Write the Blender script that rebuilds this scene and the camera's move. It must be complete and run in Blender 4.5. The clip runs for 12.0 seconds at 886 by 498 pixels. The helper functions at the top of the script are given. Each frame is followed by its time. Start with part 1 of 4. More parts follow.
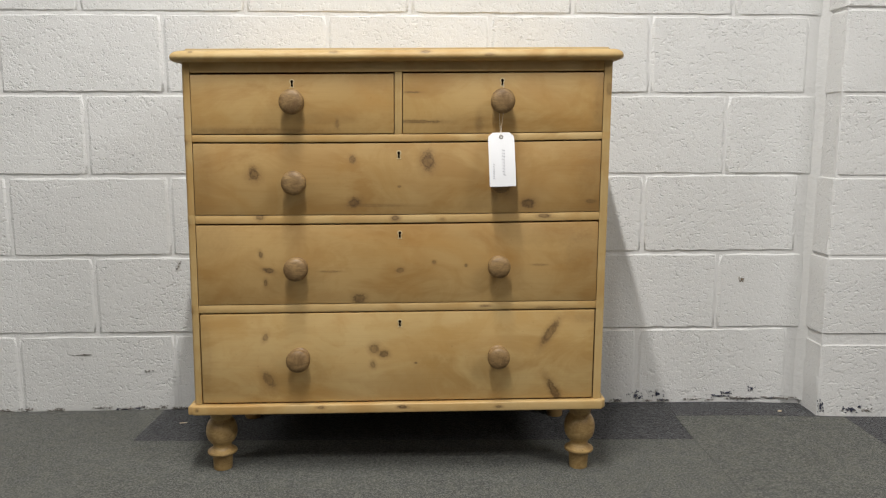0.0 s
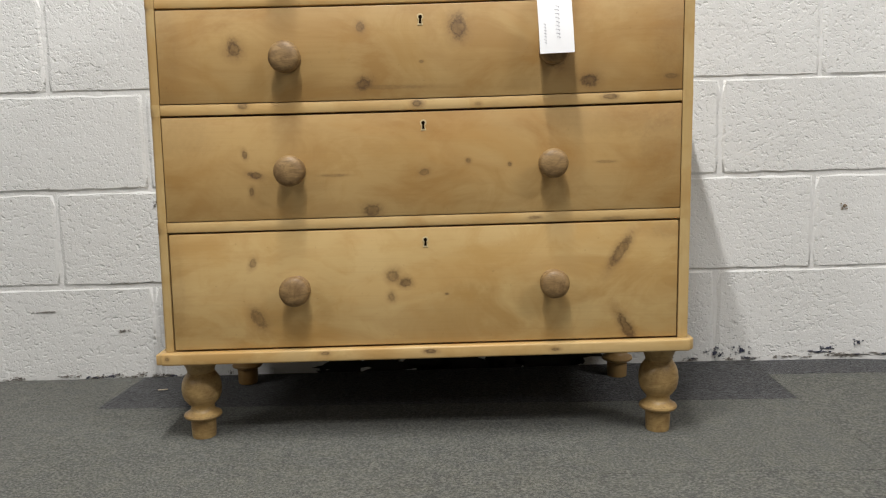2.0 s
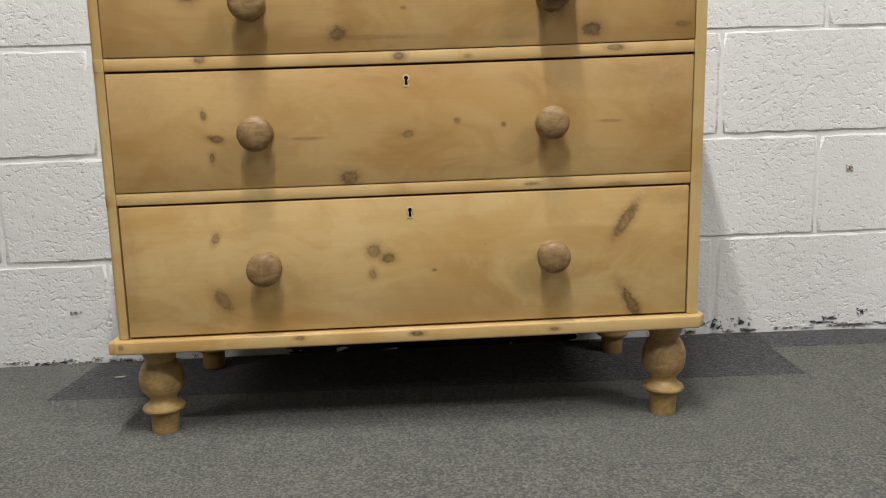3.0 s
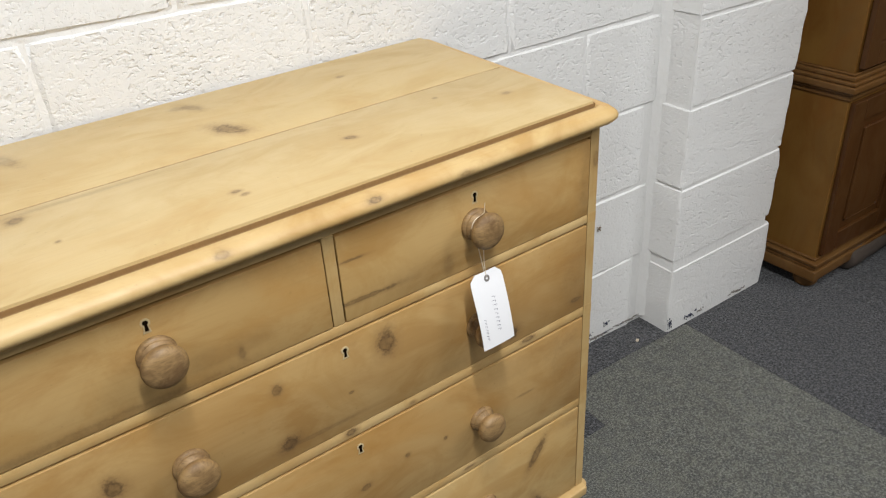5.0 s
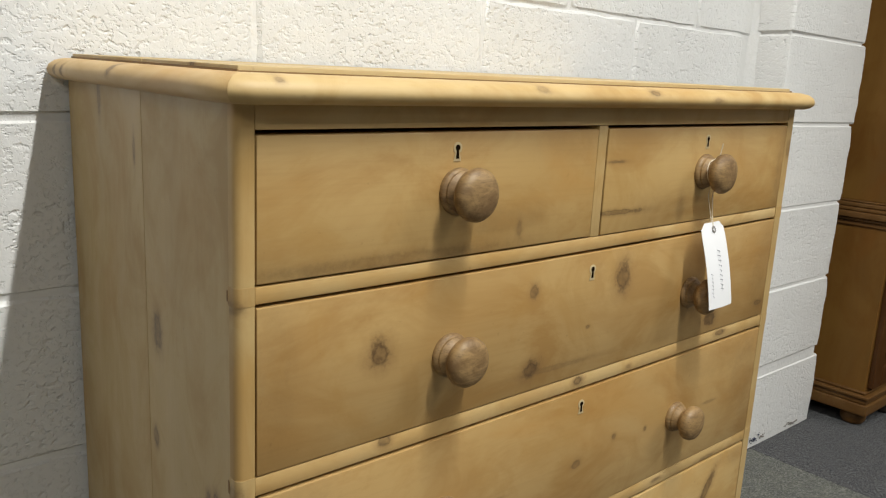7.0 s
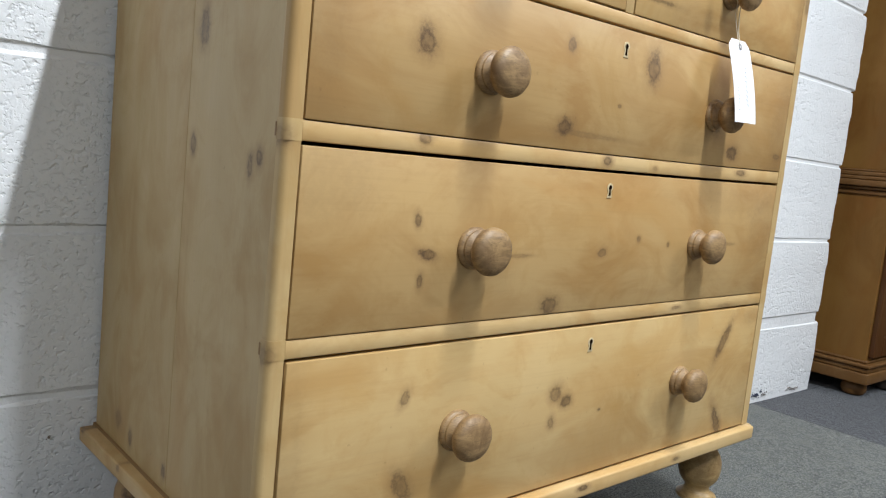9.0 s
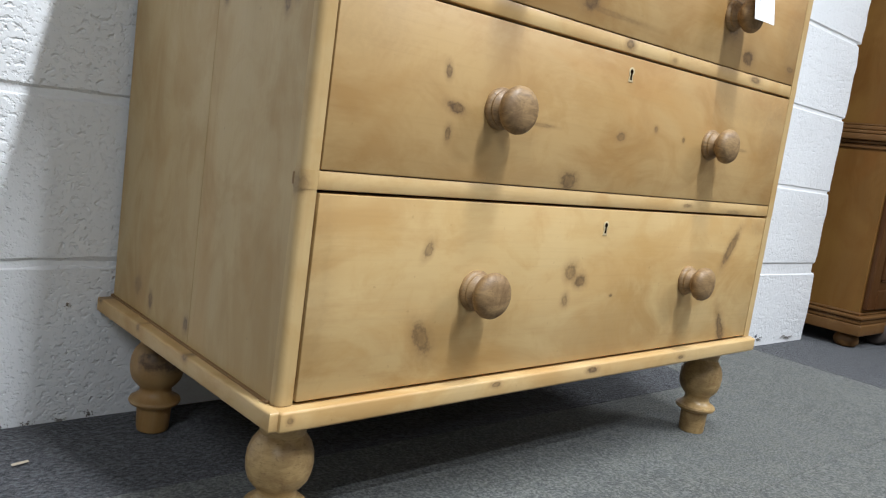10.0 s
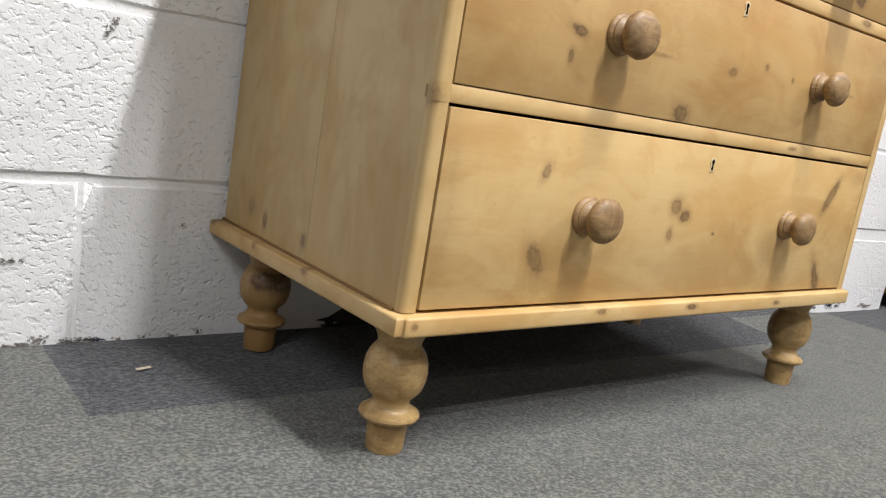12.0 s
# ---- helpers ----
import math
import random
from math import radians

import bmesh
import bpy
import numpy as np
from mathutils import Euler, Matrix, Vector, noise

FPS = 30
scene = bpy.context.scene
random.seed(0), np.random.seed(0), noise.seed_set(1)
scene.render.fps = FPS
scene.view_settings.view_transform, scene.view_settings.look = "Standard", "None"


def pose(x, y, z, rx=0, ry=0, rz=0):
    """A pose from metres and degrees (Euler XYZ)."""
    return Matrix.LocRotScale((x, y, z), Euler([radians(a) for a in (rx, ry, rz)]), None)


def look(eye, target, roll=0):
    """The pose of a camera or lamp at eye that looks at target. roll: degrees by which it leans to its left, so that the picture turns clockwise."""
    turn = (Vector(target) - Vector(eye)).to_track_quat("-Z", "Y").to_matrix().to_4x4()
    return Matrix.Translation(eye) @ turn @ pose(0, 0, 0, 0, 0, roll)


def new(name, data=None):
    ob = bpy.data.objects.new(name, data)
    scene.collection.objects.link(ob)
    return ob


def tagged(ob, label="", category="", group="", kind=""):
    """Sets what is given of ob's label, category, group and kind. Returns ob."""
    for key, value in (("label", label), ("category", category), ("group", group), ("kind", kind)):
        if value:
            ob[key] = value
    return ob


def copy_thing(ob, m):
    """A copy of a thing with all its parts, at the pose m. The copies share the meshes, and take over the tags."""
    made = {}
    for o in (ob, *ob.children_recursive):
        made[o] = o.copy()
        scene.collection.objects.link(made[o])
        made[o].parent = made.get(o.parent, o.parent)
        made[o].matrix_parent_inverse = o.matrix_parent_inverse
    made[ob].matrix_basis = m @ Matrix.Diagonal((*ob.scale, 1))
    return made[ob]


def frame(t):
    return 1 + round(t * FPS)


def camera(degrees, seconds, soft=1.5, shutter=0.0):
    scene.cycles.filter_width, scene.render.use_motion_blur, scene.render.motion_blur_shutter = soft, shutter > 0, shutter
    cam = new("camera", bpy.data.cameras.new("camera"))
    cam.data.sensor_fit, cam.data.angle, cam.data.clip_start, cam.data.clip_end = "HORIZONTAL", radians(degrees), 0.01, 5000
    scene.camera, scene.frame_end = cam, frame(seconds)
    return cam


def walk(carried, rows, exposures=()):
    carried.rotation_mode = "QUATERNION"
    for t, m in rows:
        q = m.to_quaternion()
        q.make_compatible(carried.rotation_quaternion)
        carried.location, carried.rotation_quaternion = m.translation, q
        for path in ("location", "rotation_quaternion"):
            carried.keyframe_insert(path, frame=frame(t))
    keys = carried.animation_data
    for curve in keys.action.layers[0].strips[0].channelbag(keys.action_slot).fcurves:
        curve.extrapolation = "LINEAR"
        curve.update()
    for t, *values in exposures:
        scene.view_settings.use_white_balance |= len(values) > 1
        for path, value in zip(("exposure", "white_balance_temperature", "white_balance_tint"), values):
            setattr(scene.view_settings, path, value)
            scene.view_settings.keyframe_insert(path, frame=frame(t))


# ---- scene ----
cam = camera(59.7, 12.0, soft=1.2)
PATH = [
    (0, (0.128, -2.233, 0.803), (0.183, -0.255, 0.515), 0.4),
    (0.5, (0.129, -2.228, 0.796), (0.176, -0.248, 0.52), 0.3),
    (1, (0.124, -2.136, 0.715), (0.158, -0.153, 0.463), -0.1),
    (1.5, (0.123, -1.99, 0.633), (0.13, -0.005, 0.388), -0.5),
    (2, (0.11, -1.86, 0.534), (0.109, 0.124, 0.285), -0.9),
    (2.5, (0.108, -1.759, 0.473), (0.121, 0.224, 0.217), -1.2),
    (2.7, (0.101, -1.736, 0.47), (0.131, 0.246, 0.203), -1.3),
    (4.3, (-0.118, -1.613, 1.302), (0.509, 0.06, 0.405), -2.5),
    (4.5, (-0.158, -1.515, 1.374), (0.586, 0.085, 0.432), -3.5),
    (5, (-0.274, -1.273, 1.41), (0.682, 0.166, 0.404), -3.6),
    (5.5, (-0.444, -1.154, 1.393), (0.668, 0.189, 0.414), -1.3),
    (6, (-0.543, -1.067, 1.296), (0.66, 0.288, 0.449), 1.5),
    (6.5, (-0.621, -1.061, 1.16), (0.637, 0.361, 0.533), 3.2),
    (7, (-0.681, -1.081, 0.982), (0.593, 0.404, 0.568), 2.9),
    (7.2, (-0.704, -1.099, 0.931), (0.571, 0.402, 0.582), 2.7),
    (8.8, (-0.738, -1.111, 0.636), (0.57, 0.387, 0.427), 5.0),
    (9, (-0.747, -1.113, 0.599), (0.562, 0.382, 0.372), 5.8),
    (9.5, (-0.76, -1.118, 0.526), (0.559, 0.366, 0.283), 7.1),
    (10, (-0.785, -1.123, 0.456), (0.543, 0.349, 0.192), 7.9),
    (10.5, (-0.821, -1.11, 0.403), (0.513, 0.352, 0.116), 8.3),
    (11, (-0.848, -1.098, 0.372), (0.484, 0.363, 0.072), 8.6),
    (11.5, (-0.857, -1.1, 0.365), (0.452, 0.379, 0.054), 8.9),
    (12, (-0.855, -1.102, 0.389), (0.378, 0.433, 0.04), 9.3),
]
EXPOSURE = [(0.0, -0.26, 6500, 10), (1.0, -0.24, 6500, 10), (2.5, 0.02, 6500, 10), (4.5, -0.18, 6300, 10), (5.5, -0.24, 6250, 10), (7.0, -0.17, 6500, 7), (9.0, 0.38, 5700, 8), (10.0, 0.50, 5650, 9),
            (10.5, 0.60, 5600, 9), (11.0, 0.66, 5750, 10), (12.0, 0.66, 6200, 13)]
walk(cam, [(t, look(eye, target, roll)) for t, eye, target, roll in PATH], EXPOSURE)

# ---------------------------------------------------------------- light
world = bpy.data.worlds.new("room_air")
scene.world = world
world.use_nodes = True
world.node_tree.nodes["Background"].inputs[0].default_value = (1.0, 0.96, 0.9, 1)
world.node_tree.nodes["Background"].inputs[1].default_value = 0.002

TUBE_Z = 3.0
# place, turn and power of each batten; all after the first are added fill
TUBES = [(-0.03, -1.70, 0, 106), (-3.0, -3.1, 90, 58), (2.7, -2.7, 90, 84), (0.2, -5.0, 90, 15)]
for tx, ty, turn, watts in TUBES:
    lamp = bpy.data.lights.new("tube_and_fill_lamp", "AREA")
    lamp.shape, lamp.size, lamp.size_y = "RECTANGLE", 0.05, 1.46
    lamp.energy, lamp.color = watts, (1.0, 0.985, 0.95)
    new("tube_and_fill_lamp", lamp).matrix_world = pose(tx, ty, TUBE_Z - 0.035, 0, 0, turn)


# ---------------------------------------------------------------- materials
class Nodes:
    """A short way to write node trees."""

    def __init__(self, name, rough=0.5, metal=0.0):
        self.mat = bpy.data.materials.new(name)
        self.mat.use_nodes = True
        self.t = self.mat.node_tree
        self.bsdf = self.t.nodes["Principled BSDF"]
        self.bsdf.inputs["Roughness"].default_value = rough
        self.bsdf.inputs["Metallic"].default_value = metal

    def put(self, socket, value):
        if hasattr(value, "is_output"):
            self.t.links.new(value, socket)
        else:
            socket.default_value = value

    def coords(self, kind="Object"):
        return self.t.nodes.new("ShaderNodeTexCoord").outputs[kind]

    def rnd(self):
        return self.t.nodes.new("ShaderNodeObjectInfo").outputs["Random"]

    def mapping(self, vec, loc=(0, 0, 0), rot=(0, 0, 0), scale=(1, 1, 1), kind="POINT"):
        n = self.t.nodes.new("ShaderNodeMapping")
        n.vector_type = kind
        self.put(n.inputs["Vector"], vec)
        self.put(n.inputs["Location"], loc)
        n.inputs["Rotation"].default_value, n.inputs["Scale"].default_value = rot, scale
        return n.outputs[0]

    def noise(self, vec, scale, detail=3.0, rough=0.5, distort=0.0):
        n = self.t.nodes.new("ShaderNodeTexNoise")
        self.put(n.inputs["Vector"], vec)
        n.inputs["Scale"].default_value, n.inputs["Detail"].default_value = scale, detail
        n.inputs["Roughness"].default_value, n.inputs["Distortion"].default_value = rough, distort
        return n.outputs["Fac"]

    def voronoi(self, vec, scale):
        n = self.t.nodes.new("ShaderNodeTexVoronoi")
        self.put(n.inputs["Vector"], vec)
        n.inputs["Scale"].default_value = scale
        return n.outputs["Distance"]

    def ramp(self, fac, stops):
        n = self.t.nodes.new("ShaderNodeValToRGB")
        self.put(n.inputs[0], fac)
        e = n.color_ramp.elements
        while len(e) < len(stops):
            e.new(0.5)
        for el, (p, c) in zip(e, stops):
            el.position = p
            el.color = (c, c, c, 1) if isinstance(c, (int, float)) else (*c, 1)
        return n.outputs[0]

    def math(self, op, a, b=0.0):
        n = self.t.nodes.new("ShaderNodeMath")
        n.operation = op
        self.put(n.inputs[0], a)
        self.put(n.inputs[1], b)
        return n.outputs[0]

    def vmath(self, op, a, b=(0, 0, 0)):
        n = self.t.nodes.new("ShaderNodeVectorMath")
        n.operation = op
        self.put(n.inputs[0], a)
        self.put(n.inputs[1], b)
        return n.outputs["Value" if op == "LENGTH" else "Vector"]

    def mix(self, fac, a, b, mode="MIX"):
        n = self.t.nodes.new("ShaderNodeMix")
        n.data_type, n.blend_type = "RGBA", mode
        self.put(n.inputs["Factor"], fac)
        for s, v in ((n.inputs[6], a), (n.inputs[7], b)):
            self.put(s, (*v, 1) if isinstance(v, tuple) else v)
        return n.outputs[2]

    def bump(self, height, strength=0.5, dist=0.001, after=None):
        n = self.t.nodes.new("ShaderNodeBump")
        self.put(n.inputs["Height"], height)
        n.inputs["Strength"].default_value, n.inputs["Distance"].default_value = strength, dist
        if after is not None:
            self.t.links.new(after, n.inputs["Normal"])
        return n.outputs[0]

    def finish(self, color, normal=None, rough=None):
        self.put(self.bsdf.inputs["Base Color"], (*color, 1) if isinstance(color, tuple) else color)
        if normal is not None:
            self.t.links.new(normal, self.bsdf.inputs["Normal"])
        if rough is not None:
            self.put(self.bsdf.inputs["Roughness"], rough)
        return self.mat


def wood(name, grain="x", light=(0.60, 0.40, 0.19), dark=(0.46, 0.28, 0.11), knots=(), rough=0.42, streak=0.8, facing="y"):
    """Waxed pine. grain: the axis along which the fibres run. knots: (a, b, half length along a, along b, turn in degrees,
    strength) in the plane of the face; wide weak ones are stains."""
    n = Nodes(name, rough)
    obj = n.coords()
    shift = n.math("MULTIPLY", n.rnd(), 7.0)
    moved = n.vmath("ADD", obj, shift)
    along = {"x": (1, 8, 8), "y": (8, 1, 8), "z": (8, 8, 1)}[grain]
    fine = {"x": (1, 45, 45), "y": (45, 1, 45), "z": (45, 45, 1)}[grain]
    wide = {"x": (1, 2.0, 2.0), "y": (2.0, 1, 2.0), "z": (2.0, 2.0, 1)}[grain]
    bands = n.noise(n.mapping(moved, scale=along), 0.9, 4, 0.55, 0.9)
    fibre = n.noise(n.mapping(moved, scale=fine), 7.0, 4, 0.6, 0.1)
    cloud = n.noise(n.mapping(moved, scale=wide), 5.5, 5, 0.62, 0.9)
    patch = n.noise(n.mapping(moved, scale=wide), 2.6, 4, 0.6, 1.2)
    mottle = n.noise(moved, 9.0, 6, 0.66, 1.6)
    haze = n.noise(moved, 3.1, 3, 0.6, 0.8)
    speck = n.noise(moved, 140, 2, 0.5)
    col = n.mix(n.ramp(bands, [(0.36, 0.0), (0.68, 0.48)]), light, dark)
    col = n.mix(n.math("MULTIPLY", n.ramp(cloud, [(0.46, 0.0), (0.62, 1.0)]), streak * 0.95), col, (light[0] * 0.74, light[1] * 0.62, light[2] * 0.44))
    col = n.mix(n.math("MULTIPLY", n.ramp(patch, [(0.50, 0.0), (0.64, 1.0)]), streak * 0.55), col, (light[0] * 0.86, light[1] * 0.68, light[2] * 0.42))
    col = n.mix(n.math("MULTIPLY", n.ramp(haze, [(0.45, 0.0), (0.66, 1.0)]), 0.45), col, (min(1, light[0] * 1.14), min(1, light[1] * 1.2), min(1, light[2] * 1.35)))
    col = n.mix(n.math("MULTIPLY", n.ramp(mottle, [(0.50, 0.0), (0.66, 1.0)]), streak * 0.5), col, (light[0] * 0.80, light[1] * 0.68, light[2] * 0.46))
    col = n.mix(n.math("MULTIPLY", n.ramp(fibre, [(0.5, 0.0), (0.72, 1.0)]), 0.08), col, (dark[0] * 0.5, dark[1] * 0.45, dark[2] * 0.4))
    col = n.mix(n.ramp(speck, [(0.72, 0.0), (0.80, 0.25)]), col, (dark[0] * 0.4, dark[1] * 0.35, dark[2] * 0.3))
    ragged = n.math("ADD", n.math("MULTIPLY", n.noise(moved, 55, 4, 0.7), 0.75), n.math("MULTIPLY", n.noise(moved, 190, 3, 0.65), 0.45))
    ragged = n.math("SUBTRACT", ragged, 0.60)
    uneven = n.ramp(n.noise(moved, 110, 4, 0.7), [(0.36, 0.62), (0.56, 1.0)])
    for a, b, ra, rb, turn, strength in knots:
        p, q = ra * 2.35, rb * 2.35
        loc, size, rot = {
            "y": ((a, 0, b), (p, 90, q), (0, radians(-turn), 0)),
            "x": ((0, a, b), (90, p, q), (radians(turn), 0, 0)),
            "z": ((a, b, 0), (p, q, 90), (0, 0, radians(turn))),
        }[facing]
        d = n.math("ADD", n.vmath("LENGTH", n.mapping(obj, loc, rot, size, "TEXTURE")), ragged)
        body = n.ramp(d, [(0.0, strength * 0.80), (0.18, strength * 0.86), (0.33, strength), (0.44, strength * 0.62), (0.56, strength * 0.25), (0.75, strength * 0.07), (1.0, 0.0)])
        warm = n.ramp(d, [(0.3, strength * 0.38), (0.75, strength * 0.18), (1.0, 0.0)])
        col = n.mix(warm, col, (0.31, 0.170, 0.060))
        col = n.mix(n.math("MULTIPLY", n.math("MULTIPLY", body, uneven), 1.0), col, (0.092, 0.051, 0.022))
        if strength > 0.5 and max(ra, rb) > 0.0065:
            k = strength * 0.42
            col = n.mix(n.ramp(d, [(0.0, k * 0.5), (0.12, k * 0.15), (0.26, k * 0.2), (0.34, k), (0.41, k * 0.25), (0.5, 0.0)]), col, (0.045, 0.020, 0.008))
    nrm = n.bump(fibre, 0.07, 0.0006, n.bump(n.math("ADD", bands, cloud), 0.12, 0.002))
    return n.finish(col, nrm, n.ramp(cloud, [(0.3, rough - 0.05), (0.7, rough + 0.14)]))


def turned(name, light, dark, rough):
    """Small turned pieces: short figure and waxy brown mottling."""
    n = Nodes(name, rough)
    moved = n.vmath("ADD", n.coords(), n.math("MULTIPLY", n.rnd(), 9.0))
    figure = n.noise(n.mapping(moved, scale=(1.0, 1.0, 4.0)), 26, 5, 0.65, 1.2)
    blot = n.noise(moved, 34, 5, 0.7, 0.8)
    pores = n.noise(n.mapping(moved, scale=(1.0, 1.0, 3.0)), 210, 3, 0.6)
    col = n.mix(n.ramp(figure, [(0.40, 0.0), (0.66, 0.85)]), light, dark)
    col = n.mix(n.ramp(blot, [(0.46, 0.0), (0.64, 0.8)]), col, (dark[0] * 0.8, dark[1] * 0.75, dark[2] * 0.7))
    col = n.mix(n.ramp(pores, [(0.56, 0.0), (0.70, 0.5)]), col, (dark[0] * 0.4, dark[1] * 0.38, dark[2] * 0.35))
    return n.finish(col, n.bump(n.math("ADD", figure, pores), 0.25, 0.0008), n.ramp(blot, [(0.35, rough - 0.08), (0.65, rough + 0.12)]))


PINE, PINE_D = (0.505, 0.330, 0.128), (0.380, 0.228, 0.076)
M_RAIL = wood("pine_rail", "x", (0.555, 0.385, 0.170), (0.430, 0.275, 0.105), [
    (-0.313, 0.62, 0.008, 0.005, 5, 0.7), (-0.007, 0.62, 0.008, 0.005, 0, 0.8), (0.332, 0.626, 0.013, 0.004, 0, 0.8), (0.10, 0.617, 0.005, 0.003, 0, 0.5), (-0.18, 0.177, 0.007, 0.003, 0, 0.75),
    (0.01, 0.178, 0.010, 0.0035, 0, 0.9), (0.235, 0.178, 0.007, 0.003, 0, 0.7), (0.2, 0.416, 0.010, 0.003, 0, 0.6), (-0.467, 0.170, 0.003, 0.003, 0, 0.8), (0.34, 0.412, 0.02, 0.003, 0, 0.45)])
M_D1L = wood("pine_drawer_a", "x", PINE, PINE_D, [(-0.30, 0.812, 0.12, 0.006, 0, 0.4), (-0.16, 0.84, 0.06, 0.012, 0, 0.16), (-0.05, 0.93, 0.05, 0.02, 0, 0.12), (-0.136, 0.829, 0.004, 0.010, 0, 0.45)])
M_D1R = wood("pine_drawer_b", "x", PINE, PINE_D, [(0.452, 0.88, 0.012, 0.05, 0, 0.25), (0.14, 0.83, 0.05, 0.02, 0, 0.14), (0.181, 0.832, 0.007, 0.016, 0, 0.3), (0.038, 0.836, 0.05, 0.003, 0, 0.6), (0.03, 0.900, 0.015, 0.002, 0, 0.6)])
M_D2 = wood("pine_drawer_c", "x", (0.432, 0.279, 0.108), (0.332, 0.196, 0.068), [
    (-0.323, 0.718, 0.012, 0.013, 0, 0.85), (0.066, 0.749, 0.014, 0.018, 0, 0.8), (-0.103, 0.752, 0.007, 0.008, 0, 0.7), (-0.100, 0.654, 0.013, 0.009, 20, 0.85),
    (0.295, 0.655, 0.013, 0.010, 0, 0.85), (0.437, 0.660, 0.010, 0.004, 0, 0.55), (0.002, 0.691, 0.003, 0.002, 0, 0.7), (-0.05, 0.648, 0.06, 0.003, 0, 0.35), (0.24, 0.700, 0.016, 0.020, 0, 0.6), (0.44, 0.70, 0.03, 0.06, 0, 0.18), (-0.44, 0.72, 0.02, 0.06, 0, 0.15)])
M_D3 = wood("pine_drawer_d", "x", (0.442, 0.285, 0.110), (0.342, 0.201, 0.068), [
    (-0.313, 0.534, 0.004, 0.007, 10, 0.75), (-0.296, 0.498, 0.011, 0.005, -12, 0.95), (-0.303, 0.470, 0.004, 0.007, 0, 0.7), (-0.090, 0.433, 0.013, 0.010, 0, 0.75),
    (0.003, 0.500, 0.008, 0.005, 15, 0.6), (0.081, 0.519, 0.004, 0.004, 0, 0.7), (0.155, 0.511, 0.003, 0.003, 0, 0.8), (0.324, 0.513, 0.015, 0.002, 0, 0.45), (-0.156, 0.496, 0.02, 0.002, 0, 0.5), (0.43, 0.54, 0.04, 0.05, 0, 0.2), (0.32, 0.58, 0.10, 0.02, 0, 0.15), (-0.42, 0.57, 0.04, 0.03, 0, 0.16)])
M_D4 = wood("pine_drawer_e", "x", (0.515, 0.355, 0.150), PINE_D, [
    (-0.308, 0.341, 0.005, 0.009, -25, 0.6), (-0.301, 0.240, 0.010, 0.018, 30, 0.6), (-0.056, 0.315, 0.010, 0.010, 0, 0.65), (-0.034, 0.302, 0.009, 0.007, 0, 0.8),
    (-0.060, 0.277, 0.006, 0.008, 0, 0.55), (0.040, 0.280, 0.003, 0.002, 0, 0.8), (0.351, 0.352, 0.008, 0.030, -33, 0.75), (0.365, 0.211, 0.008, 0.030, 28, 0.85), (0.44, 0.39, 0.03, 0.012, 0, 0.22), (-0.445, 0.30, 0.012, 0.08, 0, 0.14)])
M_SIDE = wood("pine_side", "z", (0.46, 0.330, 0.148), (0.345, 0.242, 0.100), [
    (-0.300, 0.715, 0.010, 0.018, 0, 0.7), (-0.288, 0.590, 0.006, 0.010, 0, 0.65), (-0.442, 0.584, 0.006, 0.008, 0, 0.8), (-0.425, 0.575, 0.005, 0.010, 0, 0.7), (-0.146, 0.205, 0.005, 0.011, 0, 0.75),
    (-0.10, 0.215, 0.010, 0.010, 0, 0.5), (-0.26, 0.204, 0.006, 0.008, 0, 0.7), (-0.245, 0.90, 0.003, 0.014, 0, 0.6), (-0.132, 0.952, 0.005, 0.02, 0, 0.6)], streak=0.6, facing="x")
M_SKIRT = wood("pine_plinth_side", "y", (0.53, 0.365, 0.160), (0.40, 0.255, 0.095), [(-0.30, 0.176, 0.006, 0.004, 0, 0.75), (-0.16, 0.174, 0.004, 0.004, 0, 0.7), (-0.02, 0.178, 0.006, 0.005, 0, 0.8)], facing="x")
M_STILE = wood("pine_stile", "z", (0.50, 0.350, 0.150), (0.33, 0.205, 0.075), [(-0.474, 0.785, 0.006, 0.006, 0, 0.45), (-0.474, 0.607, 0.006, 0.008, 0, 0.5), (-0.474, 0.402, 0.006, 0.008, 0, 0.5), (0.472, 0.91, 0.006, 0.012, 0, 0.5)])
M_TOP = wood("pine_top", "x", (0.52, 0.388, 0.188), (0.45, 0.326, 0.146), [
    (0.000, -0.190, 0.026, 0.013, -58, 0.7), (-0.010, -0.062, 0.020, 0.008, -65, 0.5), (-0.030, -0.050, 0.010, 0.008, 0, 0.35), (-0.290, -0.080, 0.009, 0.028, 22, 0.4), (-0.345, -0.085, 0.022, 0.010, 40, 0.28), (-0.313, -0.285, 0.010, 0.008, 20, 0.6), (-0.24, -0.27, 0.08, 0.004, 0, 0.22), (0.30, -0.30, 0.004, 0.003, 0, 0.5),
    (0.122, -0.345, 0.008, 0.005, -20, 0.65), (-0.073, -0.395, 0.006, 0.004, 0, 0.7), (-0.066, -0.409, 0.004, 0.003, 0, 0.6), (-0.282, -0.375, 0.003, 0.003, 0, 0.6), (-0.430, -0.400, 0.030, 0.010, 15, 0.45),
    (0.395, -0.360, 0.007, 0.005, 0, 0.5), (0.24, -0.10, 0.006, 0.004, 0, 0.5), (-0.462, -0.385, 0.012, 0.006, 0, 0.8)], rough=0.45, streak=0.38, facing="z")
M_NOSE = wood("pine_moulding", "x", (0.53, 0.375, 0.165), (0.42, 0.265, 0.10), [(-0.448, 0.980, 0.004, 0.0025, 0, 0.6), (-0.14, 0.983, 0.008, 0.003, 0, 0.5), (0.06, 0.985, 0.009, 0.003, 0, 0.7), (0.2, 0.98, 0.01, 0.003, 0, 0.5)], rough=0.5)
